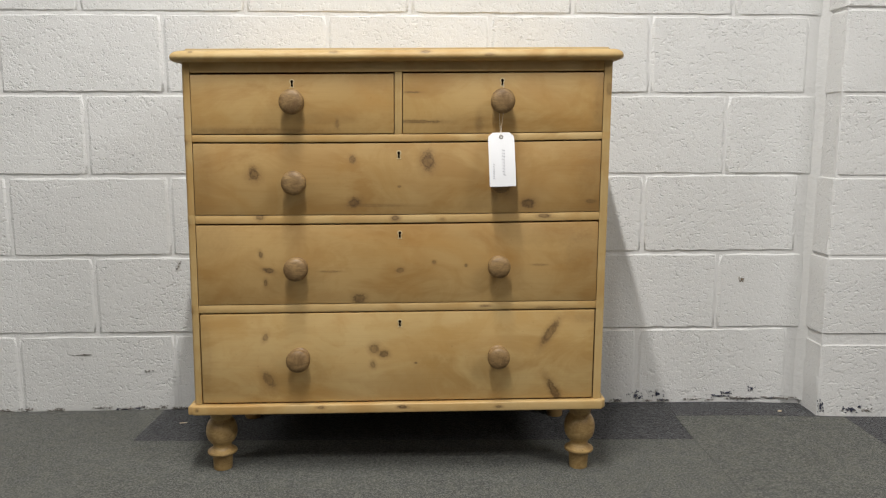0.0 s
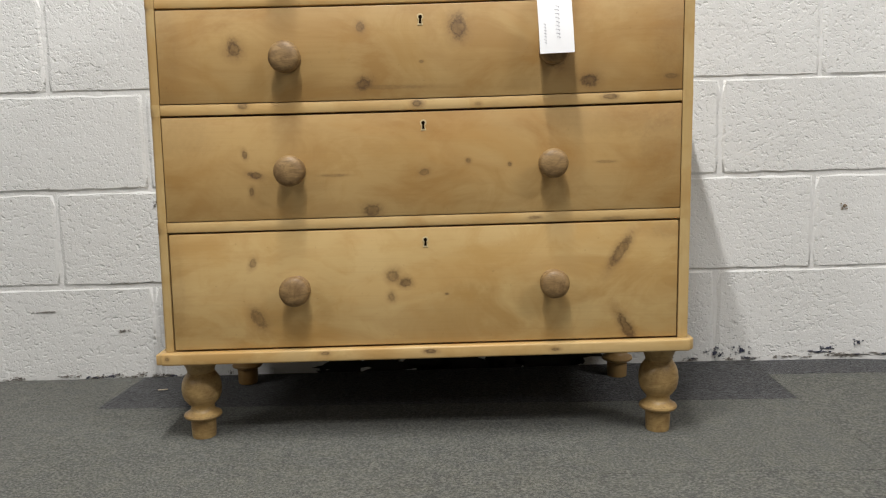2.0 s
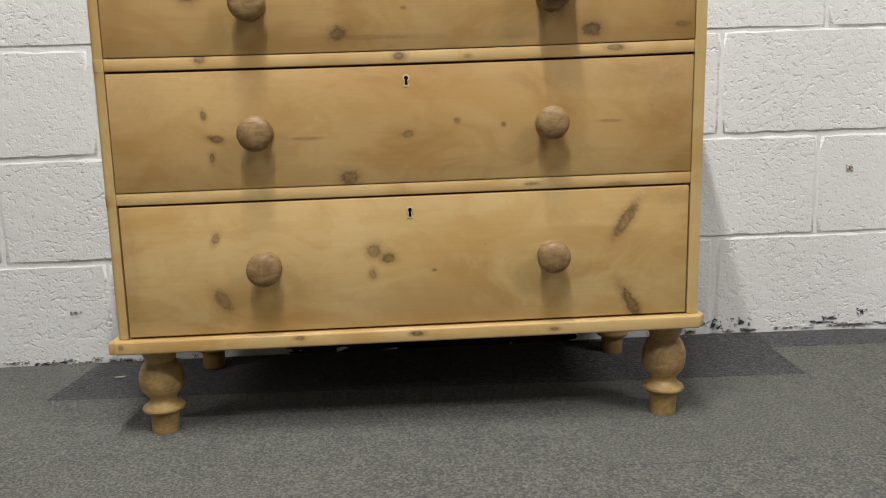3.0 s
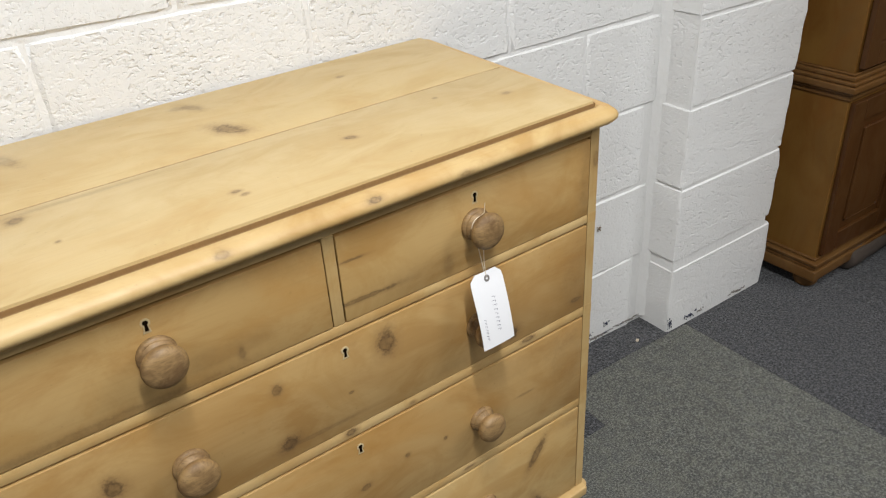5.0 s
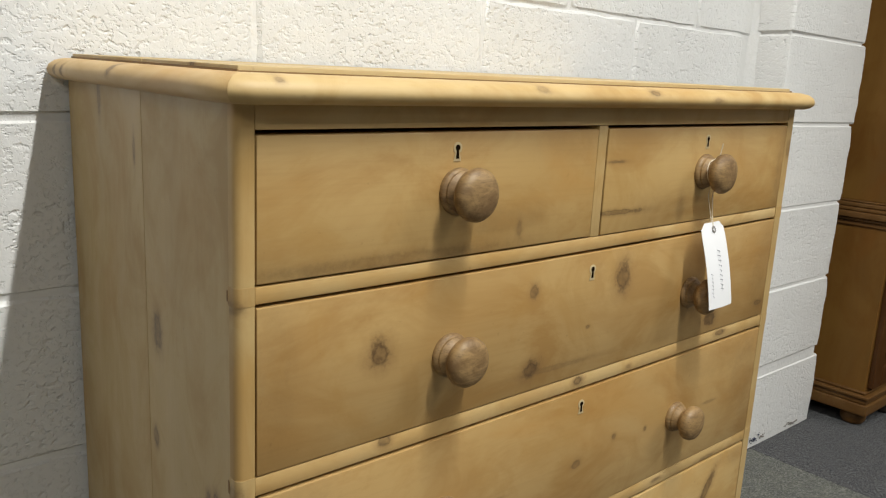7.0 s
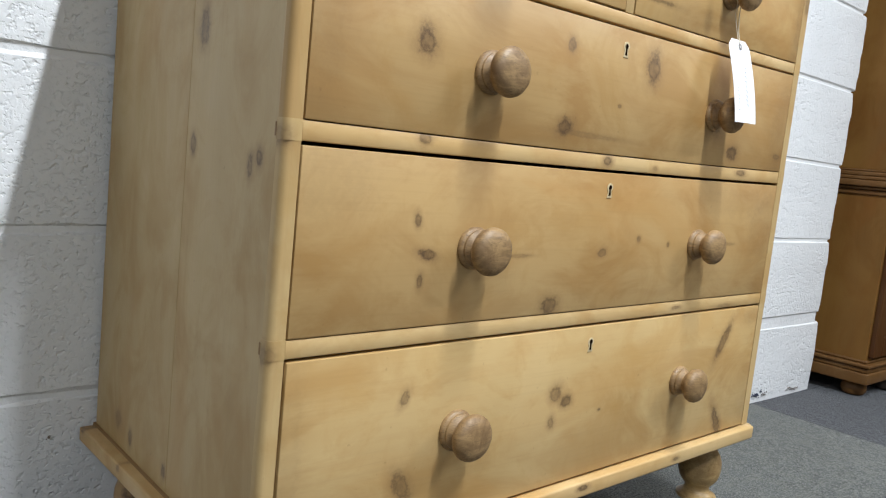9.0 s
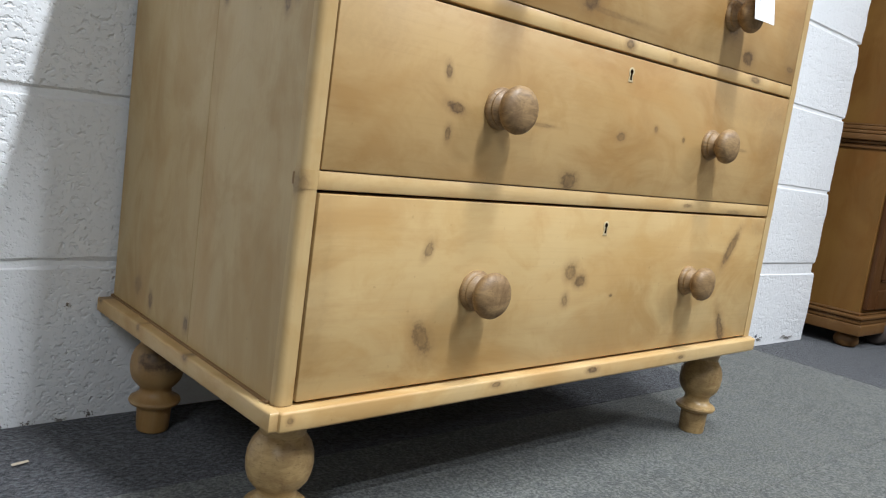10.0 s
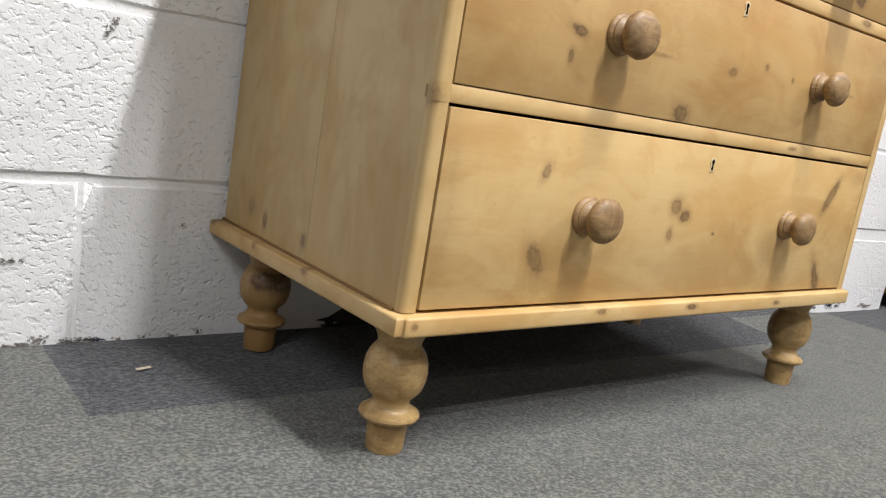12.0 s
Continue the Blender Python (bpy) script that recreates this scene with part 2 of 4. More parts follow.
M_NOSE_S = wood("pine_moulding_side", "y", (0.55, 0.38, 0.175), (0.44, 0.28, 0.11), [(-0.24, 0.982, 0.006, 0.005, 0, 0.8), (-0.07, 0.977, 0.004, 0.006, 0, 0.8), (-0.04, 0.977, 0.004, 0.006, 0, 0.7)], rough=0.5, facing="x")
M_KNOB = turned("turned_knob_wood", (0.305, 0.192, 0.080), (0.170, 0.098, 0.038), 0.54)
M_LEG = turned("turned_leg_pine", (0.46, 0.310, 0.128), (0.315, 0.195, 0.075), 0.40)
# back feet: knotty pine, with the shade they stand in darkening the colour
M_LEG_B = wood("turned_leg_pine_knotty_dim", "z", (0.36, 0.23, 0.092), (0.25, 0.15, 0.056), [(-0.113, 0.109, 0.013, 0.013, 0, 1.0)], rough=0.4, facing="x")
# unfinished pine, its colour darkened to deepen the shade beneath the chest
M_OLD_SHADE = wood("unfinished_pine_shaded", "x", (0.21, 0.13, 0.065), (0.13, 0.075, 0.035), rough=0.7)
M_CAB = wood("amber_pine", "z", (0.170, 0.083, 0.016), (0.070, 0.030, 0.005), [(-0.10, 0.366, 0.016, 0.022, 0, 0.8), (-0.16, 0.80, 0.010, 0.014, 0, 0.7), (-0.19, 0.30, 0.006, 0.04, 0, 0.4), (-0.07, 0.52, 0.006, 0.05, 0, 0.5), (-0.05, 1.02, 0.012, 0.015, 0, 0.7)], rough=0.5, facing="x")
M_CAB_X = wood("amber_pine_moulding", "x", (0.130, 0.066, 0.021), (0.075, 0.036, 0.011), rough=0.4)
# shaded amber pine: the front's lack of light is put into the colour
M_CAB_SHADE = wood("amber_pine_door_shaded", "z", (0.072, 0.030, 0.008), (0.040, 0.016, 0.005), rough=0.4)
for mat in (M_CAB, M_CAB_X, M_CAB_SHADE):
    mat.node_tree.nodes["Principled BSDF"].inputs["Specular IOR Level"].default_value = 0.22
M_TAN = wood("tan_pine", "x", (0.40, 0.26, 0.105), (0.32, 0.20, 0.075), rough=0.45)


def painted_block():
    n = Nodes("white_painted_block", 0.5)
    obj = n.vmath("ADD", n.coords(), n.math("MULTIPLY", n.rnd(), 11.0))
    flat = n.mapping(obj, scale=(0.86, 0.86, 1.0))
    lumps = n.noise(obj, 34, 3, 0.55, 0.2)
    pits = n.ramp(n.noise(flat, 112, 2, 0.5, 0.0), [(0.30, 0.0), (0.45, 1.0)])
    fine_pits = n.ramp(n.noise(flat, 215, 2, 0.5, 0.0), [(0.30, 0.0), (0.44, 1.0)])
    some = n.ramp(n.noise(obj, 7, 3, 0.6), [(0.36, 0.55), (0.58, 1.0)])
    grit = n.noise(obj, 300, 2, 0.5)
    holes = n.ramp(n.math("ADD", n.voronoi(obj, 13), n.math("MULTIPLY", grit, 0.06)), [(0.06, 0.0), (0.085, 1.0)])
    stain = n.noise(obj, 3.2, 4, 0.6, 0.3)
    sunk = n.math("ADD", n.math("SUBTRACT", pits, 1.0), n.math("MULTIPLY", n.math("SUBTRACT", fine_pits, 1.0), 0.55))
    height = n.math("ADD", n.math("MULTIPLY", n.math("MULTIPLY", sunk, some), 0.62), n.math("MULTIPLY", lumps, 0.9))
    height = n.math("ADD", n.math("ADD", height, n.math("MULTIPLY", grit, 0.10)), n.math("MULTIPLY", holes, 0.5))
    col = n.mix(n.ramp(stain, [(0.4, 0.0), (0.8, 0.5)]), (0.765, 0.762, 0.752), (0.68, 0.675, 0.66))
    col = n.mix(n.math("MULTIPLY", n.math("SUBTRACT", 1.0, holes), 0.25), col, (0.25, 0.23, 0.21))
    return n.finish(col, n.bump(height, 1.0, 0.0023), 0.45)


def painted_joint():
    n = Nodes("white_painted_mortar", 0.55)
    obj = n.coords()
    rough = n.noise(obj, 70, 3, 0.6, 0.3)
    col = n.mix(n.ramp(n.noise(obj, 4, 3), [(0.4, 0.0), (0.8, 0.6)]), (0.755, 0.752, 0.742), (0.65, 0.643, 0.63))
    return n.finish(col, n.bump(rough, 1.0, 0.0028), 0.5)


def carpet(name, light, dark, fleck, rough_pile):
    n = Nodes(name, 0.95)
    obj = n.vmath("ADD", n.coords(), n.math("MULTIPLY", n.rnd(), 5.0))
    pile = n.noise(obj, 150 if rough_pile else 210, 3, 0.7)
    clump = n.noise(obj, 62, 5, 0.75, 0.5)
    soil = n.noise(n.coords(), 2.6, 4, 0.6, 0.4)
    blotch = n.noise(n.coords(), 27, 6, 0.72, 0.8)
    col = n.mix(n.ramp(soil, [(0.35, 0.0), (0.7, 1.0)]), light, dark)
    col = n.mix(n.ramp(blotch, [(0.42, 0.0), (0.60, 0.7 if rough_pile else 0.42)]), col, (light[0] * 1.75, light[1] * 1.65, light[2] * 1.38))
    col = n.mix(n.ramp(clump, [(0.43, 0.0), (0.58, 0.8 if rough_pile else 0.4)]), col, fleck)
    col = n.mix(n.ramp(pile, [(0.53, 0.0), (0.60, 0.95 if rough_pile else 0.62)]), col, (light[0] * 2.2, light[1] * 2.2, light[2] * 2.15))
    col = n.mix(n.ramp(pile, [(0.42, 1.0 if rough_pile else 0.62), (0.49, 0.0)]), col, (dark[0] * 0.3, dark[1] * 0.32, dark[2] * 0.34))
    n.bsdf.inputs["Sheen Weight"].default_value = 0.15
    return n.finish(col, n.bump(n.math("ADD", pile, n.math("MULTIPLY", clump, 0.8)), 1.0, 0.006 if rough_pile else 0.0035))


def plain(name, color, rough=0.5, metal=0.0, grain=60, amount=0.12, bump=0.15):
    n = Nodes(name, rough, metal)
    obj = n.coords()
    f = n.noise(obj, grain, 4, 0.6)
    g = n.noise(obj, grain * 0.12, 3, 0.5)
    c = n.mix(n.math("MULTIPLY", f, amount * 2), color, tuple(v * 0.6 for v in color))
    c = n.mix(n.math("MULTIPLY", g, amount), c, tuple(min(1, v * 1.3) for v in color))
    return n.finish(c, n.bump(f, bump, 0.0008), rough)


M_BLOCK, M_JOINT = painted_block(), painted_joint()
M_CARPET = carpet("worn_grey_carpet", (0.100, 0.103, 0.093), (0.067, 0.069, 0.062), (0.053, 0.051, 0.042), False)
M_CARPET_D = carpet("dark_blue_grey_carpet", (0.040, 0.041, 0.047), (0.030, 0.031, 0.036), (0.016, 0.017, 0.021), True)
M_SUB = plain("dark_screed", (0.03, 0.03, 0.03), 0.9)
M_CHIP = plain("blue_grey_old_paint", (0.045, 0.05, 0.085), 0.6, grain=200)
M_CHIP_D = plain("bare_grey_block", (0.21, 0.19, 0.17), 0.9, grain=200)
M_BRASS = plain("worn_brass", (0.62, 0.50, 0.29), 0.4, 0.2, 200)
M_WAX = plain("old_brown_wax", (0.26, 0.15, 0.056), 0.6, grain=120, amount=0.4)
M_HOLE = plain("keyhole_dark", (0.010, 0.006, 0.003), 1.0)
M_HOLE.node_tree.nodes["Principled BSDF"].inputs["Specular IOR Level"].default_value = 0.0
M_PAPER = plain("white_card", (0.80, 0.80, 0.82), 0.6, grain=300, amount=0.04, bump=0.05)
M_INK = plain("grey_pen_ink", (0.20, 0.20, 0.25), 0.6)
M_EYELET = plain("tarnished_eyelet", (0.28, 0.26, 0.24), 0.45, 0.5)
M_STRING = plain("cream_cotton_string", (0.72, 0.64, 0.5), 0.8, grain=900)
M_ROLL = plain("dark_brown_underlay", (0.060, 0.045, 0.035), 0.9, grain=90, amount=0.4, bump=0.6)
M_PLASTER = plain("dull_plaster_unseen", (0.27, 0.255, 0.23), 0.7, grain=25)
M_CEIL = plain("grey_ceiling_board", (0.27, 0.26, 0.25), 0.8, grain=15)
M_STEEL = plain("white_enamelled_steel", (0.75, 0.75, 0.74), 0.4)
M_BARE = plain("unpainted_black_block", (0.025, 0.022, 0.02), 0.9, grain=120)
M_SPLINT_D = plain("brown_scuff", (0.25, 0.19, 0.13), 0.8)
M_SPLINT = plain("pale_wood_splinter", (0.55, 0.46, 0.34), 0.7)
n_glow = Nodes("lit_tube")
n_glow.bsdf.inputs["Emission Color"].default_value = (1.0, 0.93, 0.83, 1)
n_glow.bsdf.inputs["Emission Strength"].default_value = 6.0
M_GLOW = n_glow.finish((0.9, 0.9, 0.88))


# ---------------------------------------------------------------- mesh helpers
def box(bm, x0, x1, y0, y1, z0, z1, bevel=0.0, seg=2):
    r = bmesh.ops.create_cube(bm, size=1.0)
    for v in r["verts"]:
        v.co = Vector(((x0 + x1) / 2 + v.co.x * (x1 - x0), (y0 + y1) / 2 + v.co.y * (y1 - y0), (z0 + z1) / 2 + v.co.z * (z1 - z0)))
    if bevel:
        edges = list({e for v in r["verts"] for e in v.link_edges})
        bmesh.ops.bevel(bm, geom=edges, offset=bevel, segments=seg, affect="EDGES", profile=0.5)


def lathe(bm, profile, place, steps=40):
    """Turns (radius, height) about z and sets it at the pose place."""
    rings = []
    for r, h in profile:
        rings.append([bm.verts.new(place @ Vector((r * math.cos(2 * math.pi * i / steps), r * math.sin(2 * math.pi * i / steps), h))) for i in range(steps)])
    for a, b in zip(rings, rings[1:]):
        for i in range(steps):
            j = (i + 1) % steps
            bm.faces.new((a[i], a[j], b[j], b[i]))
    bm.faces.new(list(reversed(rings[0])))
    bm.faces.new(rings[-1])


def tube(bm, points, radius, steps=8):
    """A round cord through the points."""
    rings = []
    for k, p in enumerate(points):
        a, b = Vector(points[max(0, k - 1)]), Vector(points[min(len(points) - 1, k + 1)])
        q = (b - a).to_track_quat("Z", "Y").to_matrix()
        rings.append([bm.verts.new(Vector(p) + q @ Vector((radius * math.cos(2 * math.pi * i / steps), radius * math.sin(2 * math.pi * i / steps), 0))) for i in range(steps)])
    for a, b in zip(rings, rings[1:]):
        for i in range(steps):
            j = (i + 1) % steps
            bm.faces.new((a[i], a[j], b[j], b[i]))


def mesh_of(name, bm, material, warp=None, smooth=30):
    if warp:
        for v in bm.verts:
            v.co = Vector(warp(*v.co))
    bmesh.ops.recalc_face_normals(bm, faces=bm.faces)
    me = bpy.data.meshes.new(name)
    limit = radians(smooth)
    for f in bm.faces:
        f.smooth = True
    for e in bm.edges:
        e.smooth = len(e.link_faces) == 2 and e.calc_face_angle(4) < limit
    bm.to_mesh(me)
    bm.free()
    me.materials.append(material)
    return me


def part(name, bm, material, parent, label="", warp=None, smooth=30):
    ob = new(name, mesh_of(name, bm, material, warp, smooth))
    ob.parent = parent
    return tagged(ob, label)


def thing(name, label, category, group="", at=(0, 0, 0), kind=""):
    ob = new(name)
    ob.location = at
    ob.empty_display_size = 0.05
    return tagged(ob, label, category, group, kind)


# ---------------------------------------------------------------- chest of drawers
SLOPE = 0.0143


def racked(x, y, z):
    """The old carcass has settled: it rises to one side, and its upper rails sag."""
    sag = 0.004 * max(0.0, 1 - (x / 0.46) ** 2) * max(0.0, 1 - abs(z - 0.71) / 0.20)
    return x, y, z + SLOPE * x * min(1.0, z / 0.165) - sag + 0.017 * (y + 0.49) * max(0.0, (z - 0.75) / 0.25)


chest = thing("chest_of_drawers", "waxed pine chest with five drawers, turned knobs and feet", "chest of drawers", at=(0.075, 0, 0))
FRONT, BACK, HALF = -0.487, -0.010, 0.476


def cp(name, bm, mat, parent=chest, label="", smooth=30):
    return part(name, bm, mat, parent, label, racked, smooth)


def cut_along(bm, axis, places):
    """Adds loops so that long pieces can follow the settled shape."""
    for p in places:
        co, no = [0, 0, 0], [0, 0, 0]
        co[axis], no[axis] = p, 1
        bmesh.ops.bisect_plane(bm, geom=bm.verts[:] + bm.edges[:] + bm.faces[:], plane_co=co, plane_no=no)


SPANS = [-0.4, -0.3, -0.2, -0.1, 0, 0.1, 0.2, 0.3, 0.4]
# sides of two boards each; the front one carries the rounded corner
for s in (-1, 1):
    bm = bmesh.new()
    box(bm, s * HALF, s * 0.4585, -0.2696, BACK, 0.187, 0.968, 0.0012, 1)
    cp("side_board", bm, M_SIDE)
    bm = bmesh.new()
    box(bm, s * HALF, s * 0.4585, FRONT + 0.0138, -0.2704, 0.187, 0.968)
    cp("side_board", bm, M_SIDE)
    bm = bmesh.new()
    box(bm, s * HALF, s * 0.4585, FRONT, FRONT + 0.0137, 0.187, 0.968)
    ed = [e for e in bm.edges if abs(e.verts[0].co.z - e.verts[1].co.z) > 0.5 and all(abs(v.co.x - s * HALF) < 1e-4 and v.co.y < FRONT + 0.001 for v in e.verts)]
    bmesh.ops.bevel(bm, geom=ed, offset=0.0075, segments=6, affect="EDGES", profile=0.5)
    cut_along(bm, 2, [0.3, 0.4, 0.5, 0.6, 0.7, 0.8, 0.9])
    cp("corner_stile", bm, M_STILE)
    for za, zb in ((0.793, 0.810), (0.610, 0.630), (0.404, 0.423)):
        bm = bmesh.new()
        box(bm, s * 0.4763, s * 0.4582, FRONT - 0.0003, FRONT + 0.015, za, zb)
        ed = [e for e in bm.edges if abs(e.verts[0].co.z - e.verts[1].co.z) > 0.01 and all(abs(v.co.x - s * 0.4763) < 1e-4 and v.co.y < FRONT for v in e.verts)]
        bmesh.ops.bevel(bm, geom=ed, offset=0.0070, segments=6, affect="EDGES", profile=0.5)
        tenon = cp("rail_tenon", bm, M_STILE)
        # small dark brown spot just behind the rail's end
        bm = bmesh.new()
        box(bm, s * 0.4768, s * 0.4700, FRONT + 0.0135, FRONT + 0.0185, za + 0.002, zb - 0.003, 0.0015, 1)
        cp("joint_spot", bm, M_WAX, tenon, "dark brown spot beside the rail joint")
# rails
for za, zb in ((0.9445, 0.968), (0.7935, 0.8095), (0.6105, 0.6295), (0.4040, 0.4225)):
    bm = bmesh.new()
    box(bm, -0.458, 0.458, FRONT, FRONT + 0.05, za, zb, 0.0015, 2)
    cut_along(bm, 0, SPANS)
    cp("rail", bm, M_RAIL)
bm = bmesh.new()
box(bm, -0.0085, 0.0085, FRONT, FRONT + 0.05, 0.8097, 0.9443, 0.0015, 2)
cp("drawer_divider", bm, M_STILE)
bm = bmesh.new()
box(bm, -0.458, 0.458, -0.022, BACK, 0.187, 0.968)
cp("back_panel", bm, M_OLD_SHADE)
bm = bmesh.new()
box(bm, -0.458, 0.458, -0.43, -0.023, 0.190, 0.200)
cp("bottom_board", bm, M_OLD_SHADE)
# plinth moulding: a thick frame with rounded edges, plus blocks over the feet
def eased(bm, width):
    """Softens the level outer edges of a moulding strip."""
    ed = [e for e in bm.edges if abs(e.verts[0].co.z - e.verts[1].co.z) < 0.001 and len(e.link_faces) == 2 and e.calc_face_angle(0) > 1.2]
    bmesh.ops.bevel(bm, geom=ed, offset=width, segments=3, affect="EDGES", profile=0.5)


bm = bmesh.new()
box(bm, -0.4785, 0.4785, -0.5010, -0.4700, 0.1640, 0.1860)
ed = [e for e in bm.edges if abs(e.verts[0].co.z - e.verts[1].co.z) > 0.01 and e.verts[0].co.y < -0.49]
bmesh.ops.bevel(bm, geom=ed, offset=0.004, segments=2, affect="EDGES", profile=0.5)
eased(bm, 0.0032)
cut_along(bm, 0, SPANS)
cp("plinth_front", bm, M_RAIL, smooth=40)
for s in (-1, 1):
    bm = bmesh.new()
    box(bm, s * 0.4400, s * 0.4880, -0.4965, BACK, 0.1643, 0.1856)
    ed = [e for e in bm.edges if abs(e.verts[0].co.z - e.verts[1].co.z) > 0.01 and all(abs(v.co.x) > 0.48 and v.co.y < -0.4 for v in e.verts)]
    bmesh.ops.bevel(bm, geom=ed, offset=0.014, segments=5, affect="EDGES", profile=0.5)
    eased(bm, 0.0032)
    for v in bm.verts:
        if abs(v.co.x) > 0.46:
            v.co.x += s * 0.0092 * max(0.0, (v.co.y + 0.47) / 0.46)
    cp("plinth_side", bm, M_SKIRT, smooth=40)
    bm = bmesh.new()
    box(bm, s * 0.4762, s * 0.4790, FRONT + 0.015, BACK - 0.001, 0.1850, 0.1882, 0.001, 1)
    cp("seam_wax", bm, M_WAX, label="dark wax settled along the seam")
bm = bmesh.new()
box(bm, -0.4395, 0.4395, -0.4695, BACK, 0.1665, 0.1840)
cp("plinth_base", bm, M_OLD_SHADE)
# top: two boards and the rounded moulding that frames them on three sides
for ya, yb in ((-0.478, -0.2558), (-0.2542, -0.008)):
    bm = bmesh.new()
    box(bm, -0.469, 0.469, ya, yb, 0.9695, 0.9968, 0.0014, 2)
    cp("top_board", bm, M_TOP)
NOSE = [(0.0, 0.9665), (0.027, 0.9665), (0.034, 0.9690), (0.0385, 0.9730), (0.0395, 0.9780), (0.0370, 0.9835), (0.030, 0.9885), (0.021, 0.9907), (0.0135, 0.9915), (0.0105, 0.9900), (0.0085, 0.9860), (0.0, 0.9855)]


def nosing(path, mat):
    """Sweeps the moulding's section along a mitred path of (corner, outward) pairs."""
    bm = bmesh.new()
    rings = [[bm.verts.new((cx + ox * o, cy + oy * o, z)) for o, z in NOSE] for (cx, cy), (ox, oy) in path]
    for a, b in zip(rings, rings[1:]):
        for i in range(len(NOSE) - 1):
            bm.faces.new((a[i], b[i], b[i + 1], a[i + 1]))
    bm.faces.new(rings[0])
    bm.faces.new(list(reversed(rings[-1])))
    cp("top_moulding", bm, mat, smooth=45)


IN_X, IN_Y = 0.4605, -0.4775
soft_corner = [((IN_X, IN_Y), (1, -0.30)), ((IN_X, IN_Y), (0.90, -0.62)), ((IN_X, IN_Y), (0.80, -0.80))]
fl = [((-a[0], a[1]), (-o[0], o[1])) for a, o in soft_corner]
nosing([fl[2], ((-IN_X, IN_Y), (-0.62, -0.90)), ((-IN_X, IN_Y), (-0.30, -1)), ((-0.4, IN_Y), (0, -1)), ((0, IN_Y), (0, -1)), ((0.4, IN_Y), (0, -1)),
        ((IN_X, IN_Y), (0.30, -1)), ((IN_X, IN_Y), (0.62, -0.90)), soft_corner[2]], M_NOSE)
for s in (-1, 1):
    nosing([((s * IN_X, -0.008), (s, 0)), ((s * IN_X, -0.25), (s, 0)), ((s * IN_X, -0.44), (s, 0)), ((s * IN_X, IN_Y), (s, -0.30)), ((s * IN_X, IN_Y), (s * 0.90, -0.62)), ((s * IN_X, IN_Y), (s * 0.805, -0.795))], M_NOSE_S)

bm = bmesh.new()
box(bm, -0.4675, 0.4675, -0.2557, -0.2543, 0.9700, 0.9963)
cp("joint_wax", bm, M_WAX, label="dark wax in the joint between boards")
bm = bmesh.new()
box(bm, -0.4692, 0.4692, -0.4795, -0.4781, 0.9800, 0.9925)
box(bm, -0.4692, 0.4692, -0.4868, -0.4801, 0.9800, 0.9872)
for s in (-1, 1):
    box(bm, s * 0.4691, s * 0.4706, -0.4800, -0.0085, 0.9800, 0.9935)
cut_along(bm, 0, SPANS)
cp("groove_wax", bm, M_WAX, label="dark wax settled in the groove")

# drawers with turned knobs and keyholes
KNOB = [(0.0235, 0.0), (0.0240, 0.003), (0.0225, 0.006), (0.0205, 0.0075), (0.0205, 0.010), (0.0175, 0.0125), (0.0150, 0.016), (0.0155, 0.019), (0.0205, 0.0225),
        (0.0250, 0.0265), (0.0268, 0.0315), (0.0262, 0.0365), (0.0235, 0.0408), (0.0185, 0.0438), (0.011, 0.0455), (0.004, 0.046)]


def keyhole(parent, x, z, lined):
    def outline(k, grow=0.0):
        pts = [(math.sin(a) * (0.0033 + grow), 0.0042 + math.cos(a) * (0.0033 + grow)) for a in [radians(v) for v in range(-150, 151, 30)]]
        pts += [(0.0024 + grow, -0.0068 - grow), (-0.0024 - grow, -0.0068 - grow)]
        return [(x + px * k, z + pz * k) for px, pz in pts]

    y = FRONT - 0.0010
    bm = bmesh.new()
    bm.faces.new([bm.verts.new((px, y - 0.0006, pz)) for px, pz in outline(1.0)])
    cp("keyhole", bm, M_HOLE, parent, "dark keyhole")
    if lined:
        bm = bmesh.new()
        a = [bm.verts.new((px, y - 0.0009, pz)) for px, pz in outline(1.0, 0.0001)]
        b = [bm.verts.new((px, y - 0.0007, pz)) for px, pz in outline(1.0, 0.0026)]
        c = [bm.verts.new((px, y + 0.002, pz)) for px, pz in outline(1.0, 0.0026)]
        for p, q in ((a, b), (b, c)):
            for i in range(len(p)):
                j = (i + 1) % len(p)
                bm.faces.new((p[i], p[j], q[j], q[i]))
        cp("escutcheon", bm, M_BRASS, parent, "small worn brass keyhole lining", 5)


knob_mesh = None
DRAWERS = [(-0.4565, -0.0105, 0.8125, 0.9415, M_D1L, (-0.2345,), 0.920, (-0.232,), 0.880), (0.0105, 0.4565, 0.8115, 0.9420, M_D1R, (0.231,), 0.920, (0.230,), 0.879),
           (-0.4563, 0.4563, 0.6315, 0.7915, M_D2, (0.001,), 0.765, (-0.231, 0.229), 0.705), (-0.4563, 0.4563, 0.4245, 0.6080, M_D3, (0.003,), 0.583, (-0.230, 0.228), 0.509),
           (-0.4560, 0.4560, 0.1890, 0.4020, M_D4, (0.003,), 0.375, (-0.229, 0.231), 0.297)]
